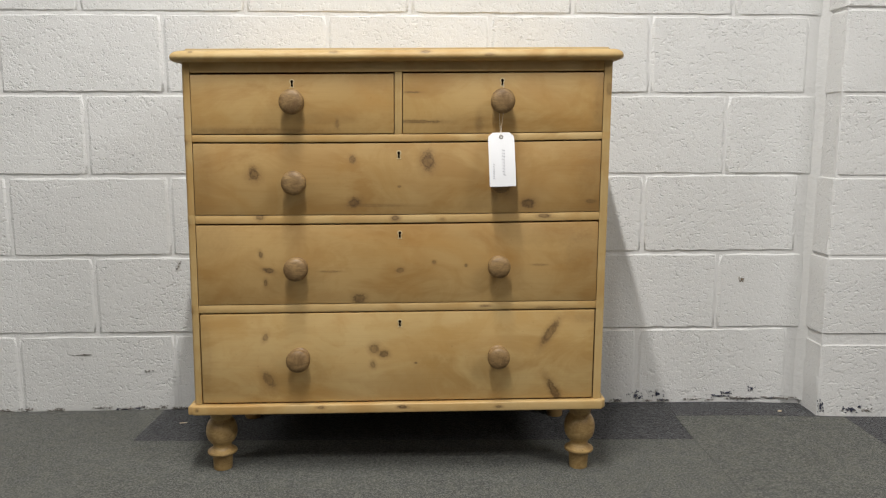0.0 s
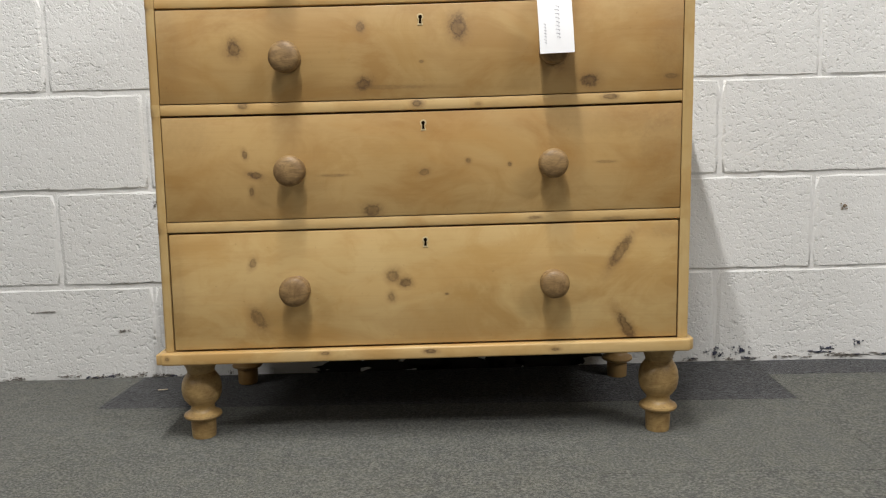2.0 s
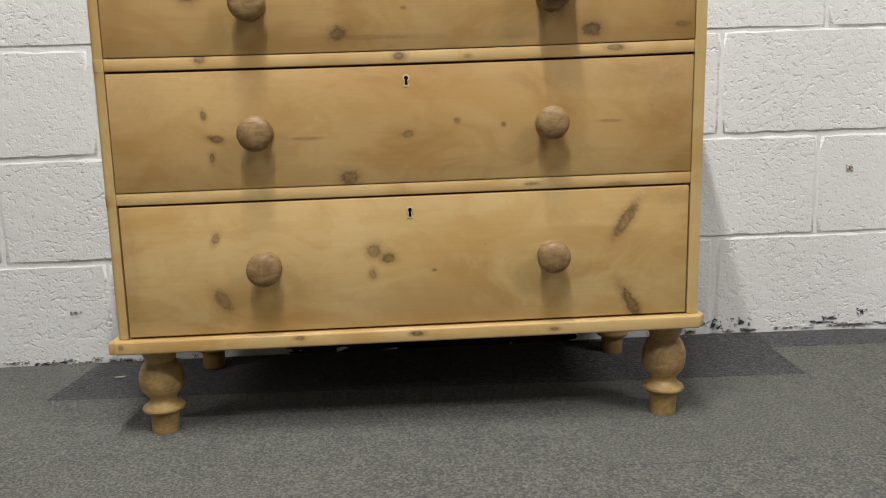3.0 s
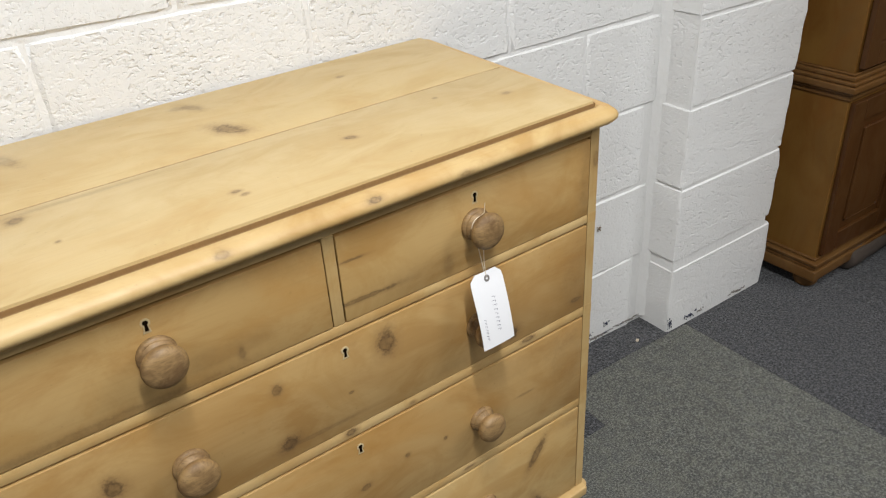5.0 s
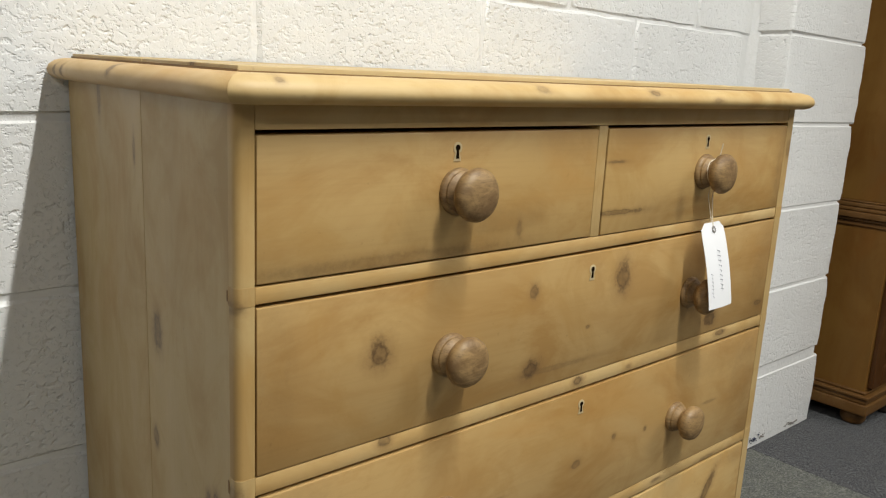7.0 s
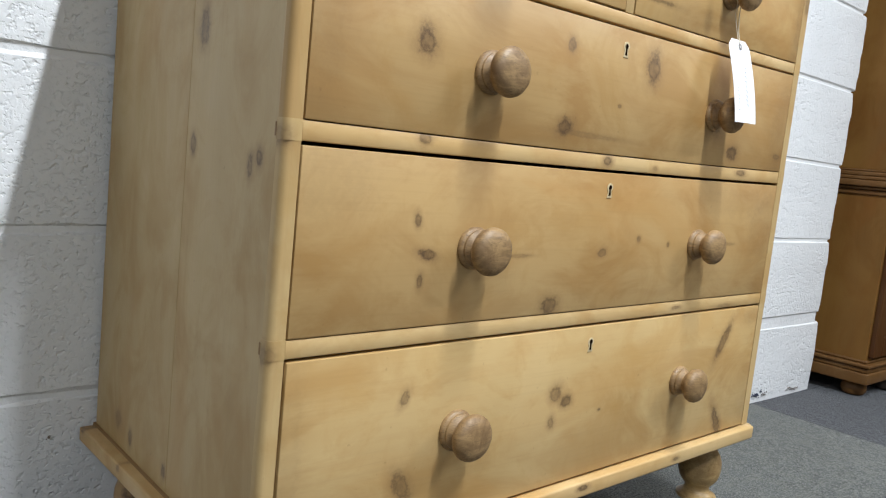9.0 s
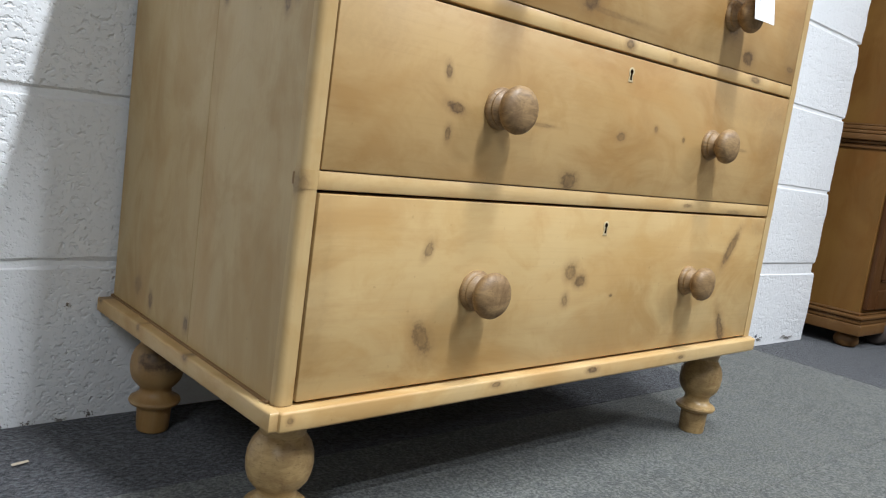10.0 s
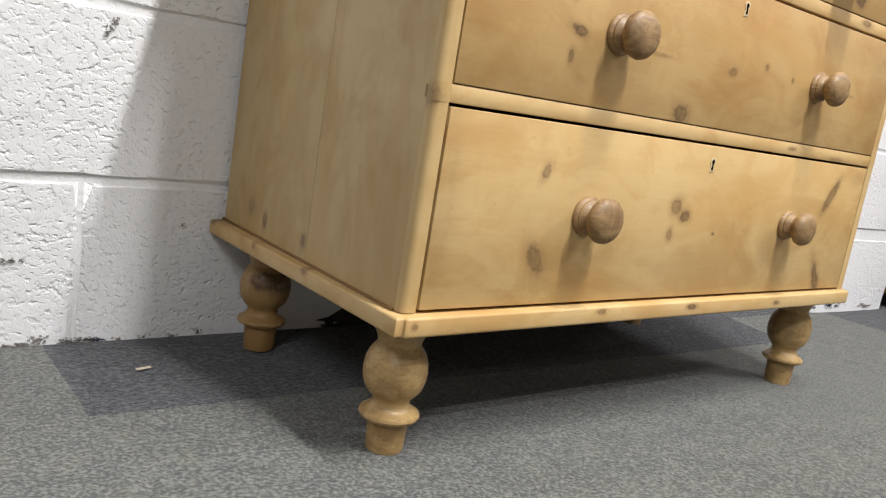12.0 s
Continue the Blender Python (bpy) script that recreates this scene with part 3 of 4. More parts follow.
for k, (xa, xb, za, zb, mat, holes, hz, kx, kz) in enumerate(DRAWERS):
    bm = bmesh.new()
    side = 0.0006 if k == 4 else -0.0006
    box(bm, xa + side, xb - side, FRONT - 0.001, FRONT + 0.06, za - (0.0010 if k < 4 else -0.0006), zb - 0.0014, 0.0016, 2)
    cut_along(bm, 0, [v for v in SPANS if xa < v < xb])
    drawer = cp("drawer", bm, mat)
    for hx in holes:
        keyhole(drawer, hx, hz, True)
    for i, x in enumerate(kx):
        bm = bmesh.new()
        size = 1.02 if i == 0 else 0.97
        lathe(bm, [(r * size, h * 0.92) for r, h in KNOB], pose(x, FRONT - 0.0008, kz, 90) @ pose(0, 0, 0, 0, 0, 37 * (k * 2 + i)), 40)
        cp("knob", bm, M_KNOB, drawer, "turned brown wooden knob", smooth=40)

# turned feet
LEG = [(0.0212, 0.0), (0.0224, 0.004), (0.0234, 0.032), (0.0238, 0.0375), (0.0290, 0.0395), (0.0338, 0.0420), (0.0354, 0.0452), (0.0344, 0.0485), (0.0300, 0.0510),
       (0.0258, 0.0535), (0.0226, 0.0570), (0.0214, 0.0620), (0.0226, 0.0665), (0.0278, 0.0715), (0.0332, 0.0790), (0.0362, 0.0890), (0.0371, 0.0995), (0.0361, 0.1110),
       (0.0324, 0.1215), (0.0272, 0.1290), (0.0248, 0.1325), (0.0256, 0.1375), (0.0282, 0.1445), (0.0325, 0.1510), (0.0352, 0.1550), (0.0354, 0.1645)]
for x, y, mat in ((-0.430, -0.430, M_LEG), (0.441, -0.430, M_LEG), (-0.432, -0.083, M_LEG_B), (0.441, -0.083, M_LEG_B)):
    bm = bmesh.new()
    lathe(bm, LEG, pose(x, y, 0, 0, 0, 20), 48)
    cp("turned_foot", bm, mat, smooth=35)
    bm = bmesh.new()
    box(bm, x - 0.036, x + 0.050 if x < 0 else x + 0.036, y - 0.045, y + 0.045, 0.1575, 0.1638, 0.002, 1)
    cp("foot_block", bm, M_OLD_SHADE)

# ---------------------------------------------------------------- price tag on its string
tag = thing("price_tag", "white card price tag hanging by string from a drawer knob", "tag", at=(0.3020, -0.512, 0.8040))


def tag_card(u, v):
    """u across, v down the card, in metres, to the card's hanging, slightly curled shape."""
    tilt = 0.035
    bow = -0.0275 * (0.5 - 0.5 * max(0.0, 1 - v / 0.118) ** 2 + 0.5 * v / 0.118)
    return u * math.cos(tilt) + v * tilt, bow + 0.0015 * (u / 0.03) ** 2, -v + u * tilt + 0.009


bm = bmesh.new()
rows = []
for i in range(15):
    v = 0.1175 * i / 14
    w = 0.0185 + min(1.0, v / 0.0095) * 0.0105
    rows.append([bm.verts.new(tag_card(w * (2 * j / 8 - 1), v)) for j in range(9)])
for a, b in zip(rows, rows[1:]):
    for j in range(8):
        bm.faces.new((a[j], a[j + 1], b[j + 1], b[j]))
geo = bmesh.ops.extrude_face_region(bm, geom=bm.faces[:])
for v in geo["geom"]:
    if isinstance(v, bmesh.types.BMVert):
        v.co.y += 0.0006
part("card", bm, M_PAPER, tag)
bm = bmesh.new()
ring = []
for r, lift in ((0.0018, 0.0008), (0.0032, 0.0012), (0.0050, 0.0006)):
    ring.append([bm.verts.new(Vector(tag_card(r * math.cos(2 * math.pi * i / 20), 0.0095 + r * math.sin(2 * math.pi * i / 20))) - Vector((0, lift, 0))) for i in range(20)])
for a, b in zip(ring, ring[1:]):
    for i in range(20):
        bm.faces.new((a[i], a[(i + 1) % 20], b[(i + 1) % 20], b[i]))
part("eyelet", bm, M_EYELET, tag, "dull metal eyelet")


def pen_line(u, v0, count, step, height):
    """A line of unreadable pen writing that runs down the card, as small bars."""
    bm = bmesh.new()
    rng = random.Random(5 + count)
    for i in range(count):
        v = v0 + i * step
        a, b = u - height * (0.3 + 0.2 * rng.random()), u + height * (0.3 + 0.2 * rng.random())
        s = step * (0.1 + 0.3 * rng.random())
        for p, q in (((a, v), (b, v + s)), ((b, v + s), (b - height * 0.2, v + step * 0.55))):
            d = Vector((q[0] - p[0], q[1] - p[1])).normalized() * 0.00035
            quad = [(p[0] - d.y, p[1] + d.x), (q[0] - d.y, q[1] + d.x), (q[0] + d.y, q[1] - d.x), (p[0] + d.y, p[1] - d.x)]
            bm.faces.new([bm.verts.new(Vector(tag_card(*c)) - Vector((0, 0.0005, 0))) for c in quad])
    part("pen_writing", bm, M_INK, tag, "faint grey handwriting")


pen_line(0.003, 0.038, 9, 0.0066, 0.0085)
pen_line(-0.019, 0.068, 7, 0.0052, 0.0045)
bm = bmesh.new()
kx, ky, kz = 0.003, 0.0085, 0.0790
loop = [(kx + math.cos(radians(a)) * 0.0172, ky - 0.001 * math.sin(radians(a * 2)), kz + math.sin(radians(a)) * 0.0172) for a in range(-70, 251, 20)]
tube(bm, [(0.0, -0.003, 0.0), (0.0015, 0.003, 0.022), (0.0045, 0.007, 0.045)] + loop + [(-0.003, 0.009, 0.045), (-0.0015, 0.004, 0.022), (0.0, -0.001, 0.0)], 0.0006)
tube(bm, [(0.002, ky, kz + 0.0172), (0.004, ky - 0.006, kz + 0.024), (0.0045, ky - 0.008, kz + 0.040)], 0.0006)
part("string", bm, M_STRING, tag, "thin cream cotton string")

# ---------------------------------------------------------------- tall amber pine cabinet beyond the pier
cab = thing("pine_cupboard", "tall amber waxed pine cupboard with panelled doors and bun feet", "cupboard", at=(1.80, -0.228, 0))
CW, CD = 0.385, 0.47
bm = bmesh.new()
box(bm, 0, CW, 0, CD, 0.112, 0.638, 0.002, 1)
part("lower_carcass", bm, M_CAB, cab)
bm = bmesh.new()
box(bm, 0.004, CW - 0.004, 0.004, CD, 0.702, 1.95, 0.002, 1)
part("upper_carcass", bm, M_CAB, cab)


def moulding(steps, name):
    """A stepped and rounded band round the front and sides: (projection, z bottom, z top)."""
    bm = bmesh.new()
    for p, za, zb in steps:
        box(bm, -p, CW + p, -p, CD, za, zb, min(0.004, (zb - za) * 0.4), 3)
    part(name, bm, M_CAB_X, cab, "moulded pine band")


moulding([(0.006, 0.625, 0.640), (0.012, 0.6405, 0.650), (0.021, 0.6505, 0.670), (0.016, 0.6705, 0.682), (0.009, 0.6825, 0.696), (0.003, 0.6965, 0.703)], "waist_moulding")
moulding([(0.020, 0.045, 0.080), (0.014, 0.0805, 0.096), (0.020, 0.0965, 0.108), (0.006, 0.1085, 0.118)], "plinth")
moulding([(0.010, 1.94, 1.96), (0.025, 1.961, 1.985), (0.040, 1.986, 2.02)], "cornice")
for za, zb in ((0.128, 0.618), (0.715, 1.93)):
    bm = bmesh.new()
    w = 0.062
    for x0, x1, z0, z1 in ((0.012, 0.012 + w, za, zb), (CW - 0.012 - w, CW - 0.012, za, zb), (0.0125 + w, CW - 0.0125 - w, za, za + w), (0.0125 + w, CW - 0.0125 - w, zb - w, zb)):
        box(bm, x0, x1, -0.016, 0.001, z0, z1, 0.002, 1)
    door = part("door", bm, M_CAB_SHADE, cab)
    bm = bmesh.new()
    box(bm, 0.012 + w, CW - 0.012 - w, -0.006, 0.001, za + w, zb - w, 0.001, 1)
    box(bm, 0.040 + w, CW - 0.040 - w, -0.012, -0.005, za + w + 0.028, zb - w - 0.028, 0.006, 1)
    part("door_panel", bm, M_CAB_SHADE, door)
    bm = bmesh.new()
    lathe(bm, [(0.010, 0), (0.010, 0.004), (0.007, 0.01), (0.012, 0.016), (0.013, 0.022), (0.008, 0.027), (0.002, 0.028)], pose(CW - 0.04, -0.016, (za + zb) / 2, 90, 0, 0), 20)
    part("door_knob", bm, M_CAB_X, door)
for x, y in ((0.035, 0.035), (CW - 0.035, 0.035), (0.035, CD - 0.05), (CW - 0.035, CD - 0.05)):
    bm = bmesh.new()
    lathe(bm, [(0.022, 0.0), (0.031, 0.004), (0.037, 0.014), (0.038, 0.024), (0.034, 0.036), (0.028, 0.0452)], pose(x, y, 0), 28)
    part("bun_foot", bm, M_CAB_X, cab)

# ---------------------------------------------------------------- tan pine chest past the cupboard, and a roll under it
tan = thing("blanket_chest", "tan pine blanket chest raised on short block feet", "chest", at=(2.215, -0.30, 0))
bm = bmesh.new()
box(bm, 0, 0.60, -1.05, -0.02, 0.110, 0.66, 0.004, 2)
part("body", bm, M_TAN, tan)
bm = bmesh.new()
box(bm, -0.012, 0.612, -1.065, -0.01, 0.6605, 0.69, 0.006, 3)
part("lid", bm, M_TAN, tan)
for x in (0.06, 0.54):
    for y in (-0.98, -0.09):
        bm = bmesh.new()
        box(bm, x - 0.04, x + 0.04, y - 0.04, y + 0.04, 0.0, 0.1097, 0.006, 2)
        part("block_foot", bm, M_TAN, tan)
bm = bmesh.new()
prof = [(0.006, 0.0), (0.034, 0.002), (0.041, 0.010), (0.043, 0.03)] + [(0.043 + 0.0015 * math.sin(i * 2.3), 0.03 + 0.036 * i) for i in range(1, 12)] + [(0.036, 0.44), (0.004, 0.442)]
lathe(bm, prof, pose(1.985, -0.222, 0.0425, 0, 90, 2), 28)
roll = new("carpet_roll", mesh_of("carpet_roll", bm, M_ROLL, None, 50))
tagged(roll, "dark brown rolled underlay lying on the carpet", "roll")

# ---------------------------------------------------------------- ceiling lamps: main batten and added fill
first = None
for tx, ty, turn, watts in TUBES:
    if first is None:
        first = thing("ceiling_light", "white fluorescent batten light under the ceiling, with copies added as fill", "light", "batten lights", at=(tx, ty, TUBE_Z))
        bm = bmesh.new()
        box(bm, -0.05, 0.05, -0.78, 0.78, 0.03, 0.085, 0.006, 2)
        part("batten", bm, M_STEEL, first)
        bm = bmesh.new()
        lathe(bm, [(0.013, -0.74), (0.013, 0.74)], pose(0, 0, 0, 90, 0, 0), 16)
        part("tube", bm, M_GLOW, first, "lit white tube")
        for s in (-1, 1):
            bm = bmesh.new()
            box(bm, -0.016, 0.016, s * 0.742, s * 0.765, -0.016, 0.0298, 0.003, 1)
            part("tube_holder", bm, M_STEEL, first)
            bm = bmesh.new()
            tube(bm, [(0, s * 0.5, 0.084), (0, s * 0.5, 0.60)], 0.004)
            part("hanger", bm, M_STEEL, first)
    else:
        # unseen fill lamps in the same batten shape
        copy_thing(first, pose(tx, ty, TUBE_Z, 0, 0, turn))

# ---------------------------------------------------------------- splinter on the carpet
bm = bmesh.new()
box(bm, -0.0105, 0.0105, -0.0022, 0.0022, 0.0, 0.0022, 0.0007, 1)
spl = new("wood_splinter", mesh_of("wood_splinter", bm, M_SPLINT))
spl.matrix_basis = pose(-0.540, -0.137, 0.0008, 0, 0, 14)
tagged(spl, "small pale wood splinter lying on the carpet", "splinter")
bm = bmesh.new()
box(bm, -0.006, 0.006, -0.004, 0.004, 0.0, 0.005, 0.0015, 1)
crumb = new("wood_crumb", mesh_of("wood_crumb", bm, M_SPLINT))
crumb.matrix_basis = pose(1.185, -0.075, 0.006, 0, 0, 30)
tagged(crumb, "small tan wood crumb on the carpet by the wall", "crumb")

# ---------------------------------------------------------------- room
ROOM = (-4.6, 4.8, -6.2, 0.55, 3.6)
PITCH, COURSE = 0.4572, 0.2275
LEFT_END, CORNER, PIER_L, PIER_R = -3.4, 1.258, 1.279, 1.735
WALL_SLOPE = 0.0129


def shell(name, x0, x1, y0, y1, z0, z1, mat, label, category="wall"):
    bm = bmesh.new()
    box(bm, x0, x1, y0, y1, z0, z1)
    return tagged(new(name, mesh_of(name, bm, mat)), label, category, kind="structure")


# unseen shell, kept dull to hold down the light bounced onto the chest
shell("wall_west", ROOM[0] - 0.2, ROOM[0], ROOM[2], 0.22, -0.05, ROOM[4], M_PLASTER, "unseen plain dull wall, added to close the room")
shell("wall_south", ROOM[0] - 0.2, ROOM[1] + 0.2, ROOM[2] - 0.2, ROOM[2], -0.05, ROOM[4], M_PLASTER, "unseen plain dull wall, added to close the room")
shell("wall_east", ROOM[1], ROOM[1] + 0.2, ROOM[2], ROOM[3], -0.05, ROOM[4], M_PLASTER, "unseen plain dull wall, added to close the room")
shell("wall_recess", PIER_R - 0.1, ROOM[1] + 0.2, ROOM[3], ROOM[3] + 0.2, -0.05, ROOM[4], M_PLASTER, "unseen plain dull wall, added behind the cupboard")
shell("wall_west_end", ROOM[0], LEFT_END, 0.0, 0.22, -0.05, ROOM[4], M_PLASTER, "unseen plain dull wall, added to close the room")
shell("ceiling", ROOM[0] - 0.2, ROOM[1] + 0.2, ROOM[2] - 0.2, ROOM[3] + 0.2, ROOM[4], ROOM[4] + 0.1, M_CEIL, "unseen plain grey ceiling, added to close the room", "ceiling")

# mortar bed behind the blocks, with the blocks standing proud of it
bm = bmesh.new()
box(bm, LEFT_END, CORNER + 0.03, 0.0040, 0.20, -0.06, ROOM[4])
north = tagged(new("wall_north", mesh_of("wall_north", bm, M_JOINT)), "white painted concrete block wall with raked joints", "wall", kind="structure")
bm = bmesh.new()
box(bm, PIER_L + 0.004, PIER_R - 0.030, -0.0970, 0.20, -0.06, ROOM[4])
pier = tagged(new("wall_pier", mesh_of("wall_pier", bm, M_JOINT)), "white painted concrete block pier beside the wall", "wall", kind="structure")
bm = bmesh.new()
box(bm, PIER_R - 0.10, PIER_R - 0.006, 0.2005, ROOM[3], -0.06, ROOM[4])
tagged(new("wall_return", mesh_of("wall_return", bm, M_PLASTER)), "white painted return of the pier", "wall", kind="structure")

rng = random.Random(11)


def block_mesh(w, h, depth, seed):
    """A cast block with soft, uneven edges; its base corner at the origin, its face towards -y."""
    r = random.Random(seed)
    bm = bmesh.new()
    nx, nz = max(4, round(w / 0.035)), 6

    def grid():
        rows = []
        for k in range(nz + 1):
            row = []
            for i in range(nx + 1):
                x, z = w * i / nx, h * k / nz
                edge = i in (0, nx) or k in (0, nz)
                dx = r.uniform(-0.0026, 0.0026) if i in (0, nx) else 0
                dz = r.uniform(-0.0028, 0.0028) if k in (0, nz) else 0
                row.append(bm.verts.new((x + dx, (0.0046 if k in (0, nz) else 0.0038) if edge else r.uniform(-0.0003, 0.0003), z + dz)))
            rows.append(row)
        return rows

    g = grid()
    # pull the second ring out towards the edge so that the rounding stays narrow
    for k in range(nz + 1):
        for i in range(nx + 1):
            v = g[k][i].co
            if 0 < i < nx and 0 < k < nz:
                if i == 1:
                    v.x = 0.008 + r.uniform(-0.0015, 0.0015)
                if i == nx - 1:
                    v.x = w - 0.008 + r.uniform(-0.0015, 0.0015)
                if k == 1:
                    v.z = 0.0045 + r.uniform(-0.0015, 0.0015)
                if k == nz - 1:
                    v.z = h - 0.004 + r.uniform(-0.0015, 0.0015)
    for k in range(nz):
        for i in range(nx):
            bm.faces.new((g[k][i], g[k][i + 1], g[k + 1][i + 1], g[k + 1][i]))
    border = [g[0][i] for i in range(nx + 1)] + [g[k][nx] for k in range(1, nz + 1)] + [g[nz][i] for i in range(nx - 1, -1, -1)] + [g[k][0] for k in range(nz - 1, 0, -1)]
    back = [bm.verts.new((v.co.x, depth, v.co.z)) for v in border]
    for i in range(len(border)):
        j = (i + 1) % len(border)
        bm.faces.new((border[i], back[i], back[j], border[j]))
    return mesh_of("block", bm, M_BLOCK, None, 14)


def pier_block(seed):
    """A whole block of the pier, with a rounded, slightly crooked outer corner."""
    r = random.Random(seed)
    bm = bmesh.new()
    w, h = PIER_R - PIER_L + r.uniform(-0.009, 0.006), COURSE - 0.0065
    box(bm, 0, w, 0, 0.12, 0, h)
    ed = [e for e in bm.edges if abs(e.verts[0].co.z - e.verts[1].co.z) > 0.1 and e.verts[0].co.y < 0.01]
    bmesh.ops.bevel(bm, geom=ed, offset=0.013, segments=4, affect="EDGES", profile=0.5)
    ed = [e for e in bm.edges if abs(e.verts[0].co.z - e.verts[1].co.z) < 0.001 and max(v.co.y for v in e.verts) < 0.119 and len(e.link_faces) == 2 and e.calc_face_angle(0) > 1.2]
    ed += [e for e in bm.edges if abs(e.verts[0].co.z - e.verts[1].co.z) < 0.001 and abs(e.verts[0].co.y - e.verts[1].co.y) > 0.05]
    bmesh.ops.bevel(bm, geom=list(set(ed)), offset=0.0035, segments=1, affect="EDGES", profile=0.5)
    cut_along(bm, 2, [h * f for f in (0.12, 0.27, 0.42, 0.58, 0.73, 0.88)])
    ragged = {k: r.uniform(-0.0045, 0.0030) for k in range(-1, 12)}
    for v in bm.verts:
        if v.co.y < 0.05:
            v.co += Vector((r.uniform(-0.0012, 0.0012), r.uniform(-0.0004, 0.0004), r.uniform(-0.0010, 0.0010)))
            level = ragged[round(v.co.z / 0.030)]
            if v.co.x > w - 0.02:
                v.co.x += level * 1.2 - 0.004 * max(0.0, abs(2 * v.co.z / h - 1) - 0.7) / 0.3
            elif v.co.x < 0.02:
                v.co.x -= level * 0.6
    return mesh_of("block", bm, M_BLOCK, None, 28)


VARIANTS = [block_mesh(PITCH - 0.0070, COURSE - 0.0075, 0.03, s) for s in range(5)]
LOW = [block_mesh(PITCH - 0.0070, COURSE + 0.0225, 0.03, 20 + s) for s in range(3)]
PIER_BLOCKS = [pier_block(70 + s) for s in range(7)]
cut_cache = {}
# height of each course at the middle of the wall, and its rise to one side
COURSES = [(0.0, 0.0129), (0.2285, 0.0100), (0.4595, 0.0105), (0.6905, 0.0075), (0.9215, 0.0070), (1.1410, 0.0045)]
for course in range(15):
    base, rise = COURSES[course] if course < len(COURSES) else (1.141 + (course - 5) * COURSE, 0.0045)
    above = COURSES[course + 1][0] if course + 1 < len(COURSES) else base + COURSE
    tall = (above - base) / COURSE
    z = base + 0.002
    start = 0.777 if course % 2 == 0 else 1.008
    k = 0
    x = start
    while x > LEFT_END:
        x -= PITCH
    while x < CORNER - 0.02:
        x0, x1 = max(x, LEFT_END), min(x + PITCH, CORNER + 0.012)
        if x1 - x0 > 0.05:
            if x1 - x0 > PITCH - 0.02:
                me = VARIANTS[rng.randrange(5)] if course else LOW[rng.randrange(3)]
            else:
                key = (round(x1 - x0, 3), course == 0)
                if key not in cut_cache:
                    cut_cache[key] = block_mesh(x1 - x0 - 0.0070, COURSE - 0.0075 + (0 if course else 0.03), 0.03, 40 + len(cut_cache))
                me = cut_cache[key]
            ob = new("block", me)
            ob.parent = north
            ob.matrix_basis = pose(x0 + 0.0035, rng.uniform(-0.0008, 0.0008), z - (0 if course else 0.03) + rise * (x0 + (x1 - x0) / 2), 0, -math.degrees(rise), 0) @ Matrix.Diagonal((1, 1, tall, 1))
        x += PITCH
    # the pier: one block to a course on its face, a short return on its side
    pz = course * COURSE + 0.008 + WALL_SLOPE * 1.0
    ob = new("block", PIER_BLOCKS[rng.randrange(7)])
    ob.parent = pier
    ob.matrix_basis = pose(PIER_L + rng.uniform(-0.003, 0.003), -0.1005 + rng.uniform(-0.001, 0.001), pz - (0.025 if course == 0 else 0))

# paint fillet in the inner corner
bm = bmesh.new()
pts = [(CORNER + 0.0, 0.004), (CORNER + 0.010, -0.001), (CORNER + 0.018, -0.008), (PIER_L + 0.003, -0.018), (PIER_L + 0.004, 0.006)]
lo = [bm.verts.new((x, y, 0.02)) for x, y in pts]
hi = [bm.verts.new((x, y, ROOM[4])) for x, y in pts]
for i in range(len(pts)):
    j = (i + 1) % len(pts)
    bm.faces.new((lo[i], lo[j], hi[j], hi[i]))
ob = new("corner_fillet", mesh_of("corner_fillet", bm, M_JOINT, None, 50))
ob.parent = pier


def chip(x, y, z, w, h, mat, seed, parent=north):
    """Flakes of missing paint: one larger ragged patch with a few crumbs round it."""
    r = random.Random(seed)
    bm = bmesh.new()
    count = 4 if mat is M_BARE else 16
    for k in range(count):
        lead = 1.0 if mat is M_BARE else 0.62
        f = lead if k == 0 else r.uniform(0.08, 0.30)
        ox, oz = (0, 0) if k == 0 else (r.uniform(-0.9, 0.9) * w, r.uniform(-0.6, 0.7) * h)
        n = 17 if k == 0 else 7
        outer = [(ox + f * w / 2 * math.cos(2 * math.pi * i / n) * r.uniform(0.35, 1.2), oz + f * h / 2 * math.sin(2 * math.pi * i / n) * r.uniform(0.35, 1.2)) for i in range(n)]
        mid = bm.verts.new((ox, -0.0002, oz))
        a = [bm.verts.new((px, -0.0002, pz)) for px, pz in outer]
        b = [bm.verts.new((px, 0.002, pz)) for px, pz in outer]
        for i in range(n):
            j = (i + 1) % n
            bm.faces.new((mid, a[i], a[j]))
            bm.faces.new((a[i], a[j], b[j], b[i]))
    ob = new("paint_chip", mesh_of("paint_chip", bm, mat, None, 10))
    ob.matrix_basis = pose(x, y, z)
    ob.parent = parent


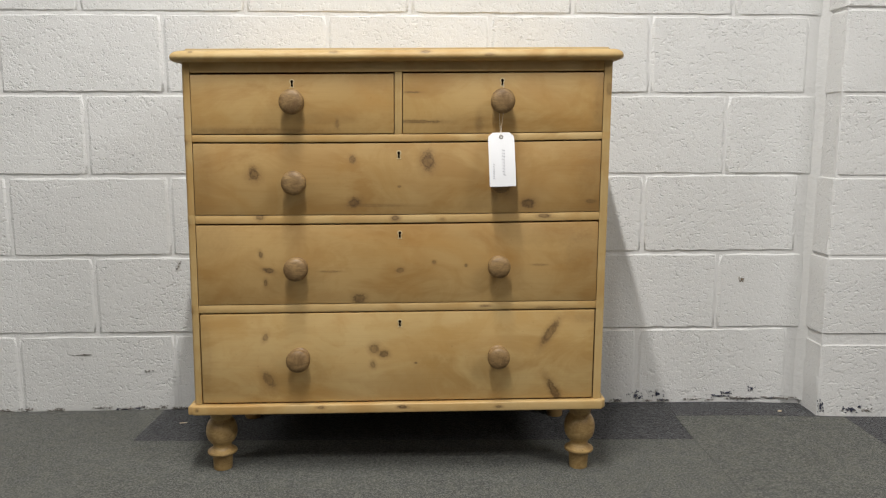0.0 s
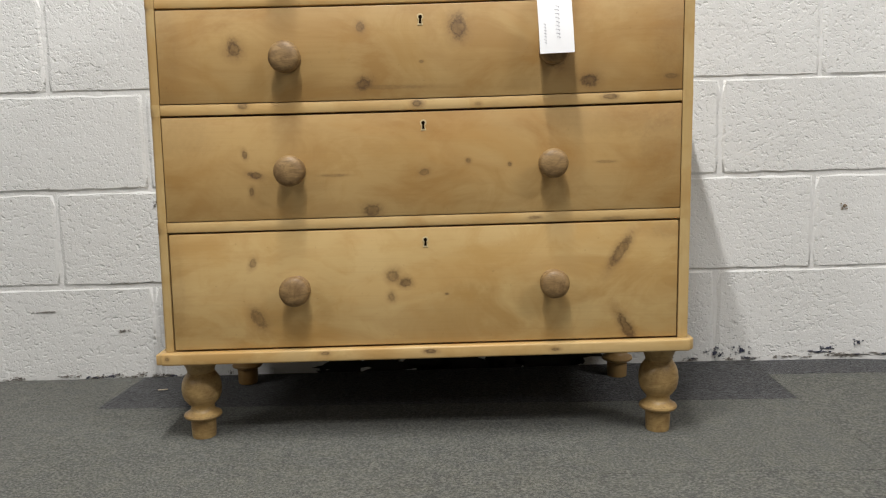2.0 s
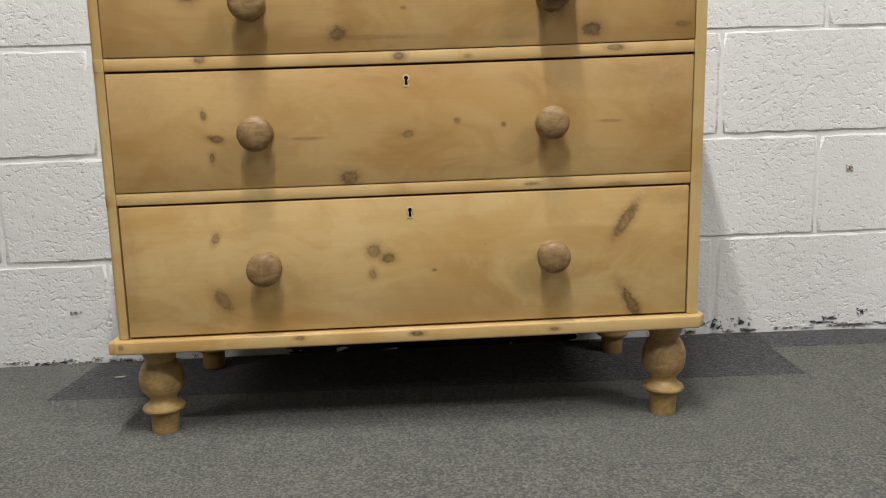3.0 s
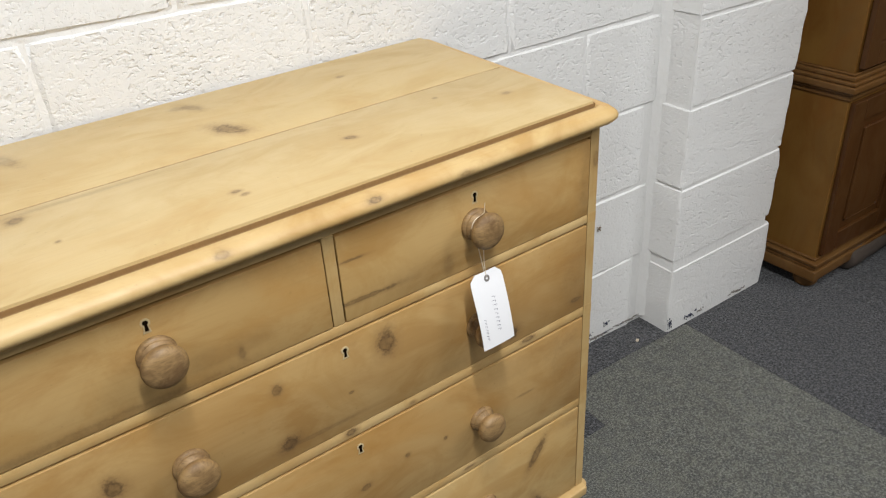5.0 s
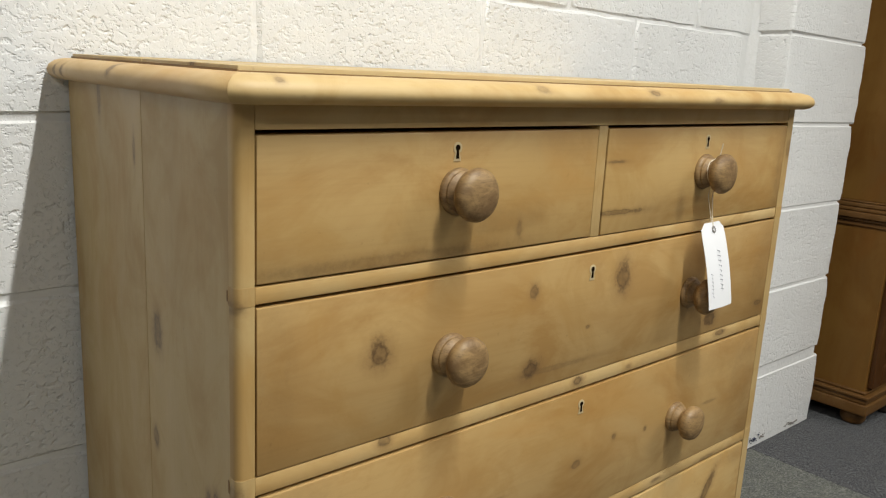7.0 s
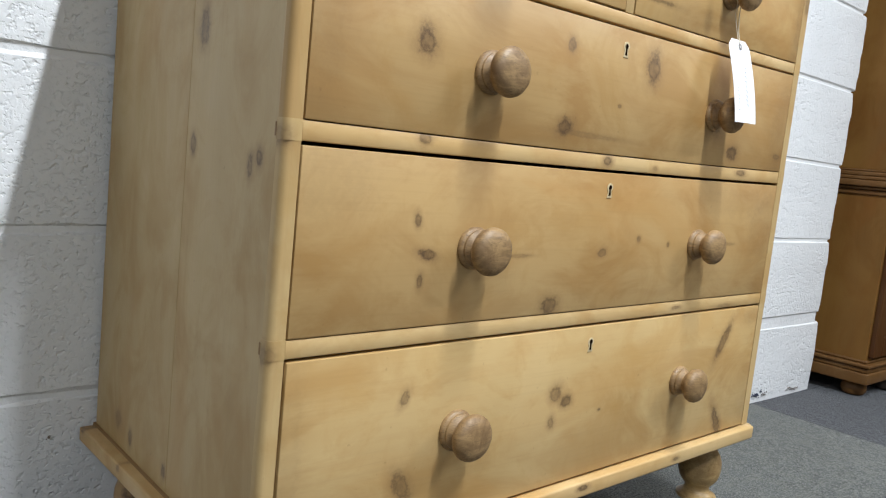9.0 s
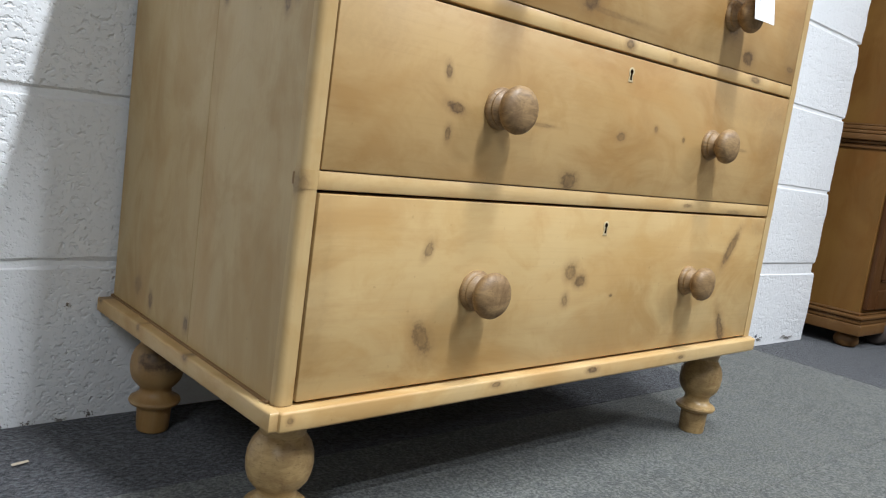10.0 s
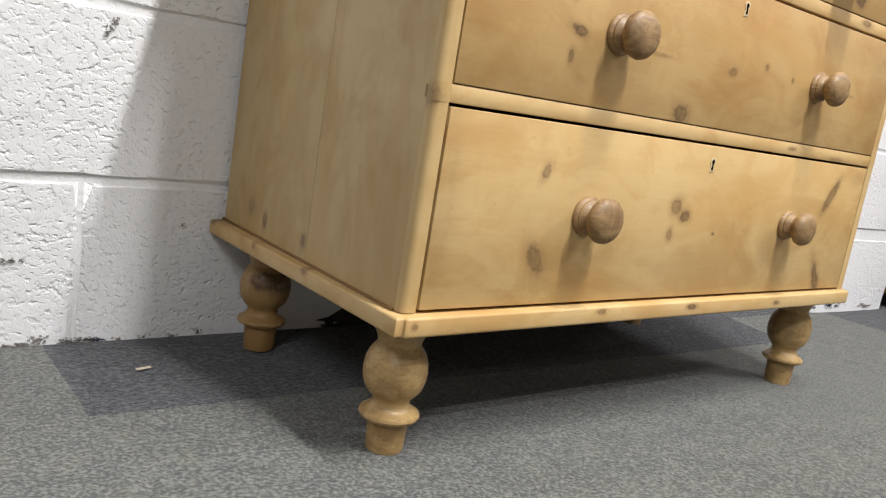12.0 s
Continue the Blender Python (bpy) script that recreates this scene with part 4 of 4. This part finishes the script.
for i, (x, z, w, h, m) in enumerate([
        (0.842, 0.036, 0.030, 0.017, M_CHIP), (0.775, 0.032, 0.022, 0.020, M_CHIP), (0.79, 0.026, 0.010, 0.010, M_CHIP), (0.755, 0.035, 0.008, 0.006, M_CHIP), (1.03, 0.030, 0.035, 0.007, M_CHIP), (1.055, 0.040, 0.022, 0.010, M_CHIP),
        (1.13, 0.052, 0.014, 0.012, M_CHIP), (1.21, 0.024, 0.07, 0.005, M_CHIP_D), (1.08, 0.022, 0.04, 0.003, M_CHIP_D), (0.95, 0.020, 0.03, 0.004, M_CHIP_D), (-0.70, 0.0, 0.016, 0.006, M_CHIP_D), (-0.64, 0.0, 0.018, 0.008, M_CHIP_D),
        (-0.80, -0.003, 0.010, 0.006, M_CHIP_D), (-0.83, -0.003, 0.02, 0.005, M_CHIP_D), (1.079, 0.391, 0.012, 0.014, M_SPLINT_D), (-0.574, 0.434, 0.006, 0.009, M_CHIP_D), (-0.579, 0.424, 0.007, 0.008, M_CHIP_D), (-0.583, 0.416, 0.005, 0.006, M_CHIP_D), (-0.678, 0.110, 0.016, 0.006, M_CHIP_D),
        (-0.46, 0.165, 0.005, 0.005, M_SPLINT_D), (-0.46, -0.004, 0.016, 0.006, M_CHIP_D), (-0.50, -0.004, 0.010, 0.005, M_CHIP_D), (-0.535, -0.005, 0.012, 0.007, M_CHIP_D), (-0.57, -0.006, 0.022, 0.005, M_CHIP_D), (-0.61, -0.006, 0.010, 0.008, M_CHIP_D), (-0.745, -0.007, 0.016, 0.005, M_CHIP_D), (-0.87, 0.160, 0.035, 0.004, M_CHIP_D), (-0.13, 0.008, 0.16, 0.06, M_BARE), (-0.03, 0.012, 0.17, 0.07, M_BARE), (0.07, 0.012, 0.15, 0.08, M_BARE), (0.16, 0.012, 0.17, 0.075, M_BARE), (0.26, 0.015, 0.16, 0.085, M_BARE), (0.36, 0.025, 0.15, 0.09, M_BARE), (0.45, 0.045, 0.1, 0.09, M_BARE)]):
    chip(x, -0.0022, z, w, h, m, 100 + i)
rng = random.Random(77)
for i in range(34):
    x = rng.choice((rng.uniform(-1.15, -0.42), rng.uniform(0.60, 1.24)))
    chip(x, -0.0022, 0.0145 * x + rng.uniform(0.003, 0.008), rng.uniform(0.008, 0.026), rng.uniform(0.004, 0.008), rng.choice((M_CHIP_D, M_CHIP_D, M_CHIP)), 300 + i)
chip(PIER_L + 0.012, -0.1030, 0.032, 0.012, 0.030, M_CHIP, 140, pier)
chip(PIER_L + 0.105, -0.1030, 0.024, 0.030, 0.018, M_CHIP, 141, pier)
chip(PIER_L + 0.150, -0.1030, 0.020, 0.016, 0.010, M_CHIP_D, 142, pier)
chip(PIER_L + 0.33, -0.1030, 0.015, 0.05, 0.012, M_CHIP_D, 143, pier)

# ---------------------------------------------------------------- floor of carpet tiles
bm = bmesh.new()
box(bm, ROOM[0] - 0.2, ROOM[1] + 0.2, ROOM[2] - 0.2, ROOM[3] + 0.2, -0.12, -0.02)
floor = tagged(new("floor", mesh_of("floor", bm, M_SUB)), "grey carpet tiles in worn and darker shades", "floor", kind="structure")


def lie(x, y, z):
    """The floor is a little lower at one end of the wall than at the other."""
    near = max(0.0, min(1.0, (y + 0.22) / 0.22))
    return x, y, z + near * (0.0145 * max(-1.6, min(x, 1.05))) * max(0.0, min(1.0, (1.40 - x) / 0.3))


def carpet_tile(x0, x1, y0, y1, mat, lift=0.0):
    bm = bmesh.new()
    g = 0.0004 if x0 > 0.3 else 0.0
    box(bm, x0 + g, x1 - g, y0 + g, y1 - g, -0.012, lift, g * 1.6, 1)
    if y1 > -0.3:
        cut_along(bm, 0, [x0 + (x1 - x0) * f for f in (0.25, 0.5, 0.75)])
        cut_along(bm, 1, [v for v in (-0.22, -0.16, -0.1, -0.05) if y0 < v < y1])
    ob = new("carpet_tile", mesh_of("carpet_tile", bm, mat, lie))
    ob.parent = floor


XS = [0.865 + 0.5 * k for k in range(-11, 8)]
YS = [-0.105 - 0.53 * k for k in range(12)]
for xa in XS:
    xb = xa + 0.5
    dark_side = xa > 1.2
    for ya in YS[1:]:
        yb = ya + 0.53
        m = M_CARPET_D if dark_side else M_CARPET
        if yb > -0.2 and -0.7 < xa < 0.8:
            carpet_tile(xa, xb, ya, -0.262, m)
        else:
            carpet_tile(xa, xb, ya, yb, m)
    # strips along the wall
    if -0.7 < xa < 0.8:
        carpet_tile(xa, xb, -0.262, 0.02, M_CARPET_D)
    elif xa < -0.7:
        carpet_tile(xa, xb, -0.105, 0.02, M_CARPET)
    else:
        carpet_tile(xa, xb, -0.105, 0.60, M_CARPET_D)
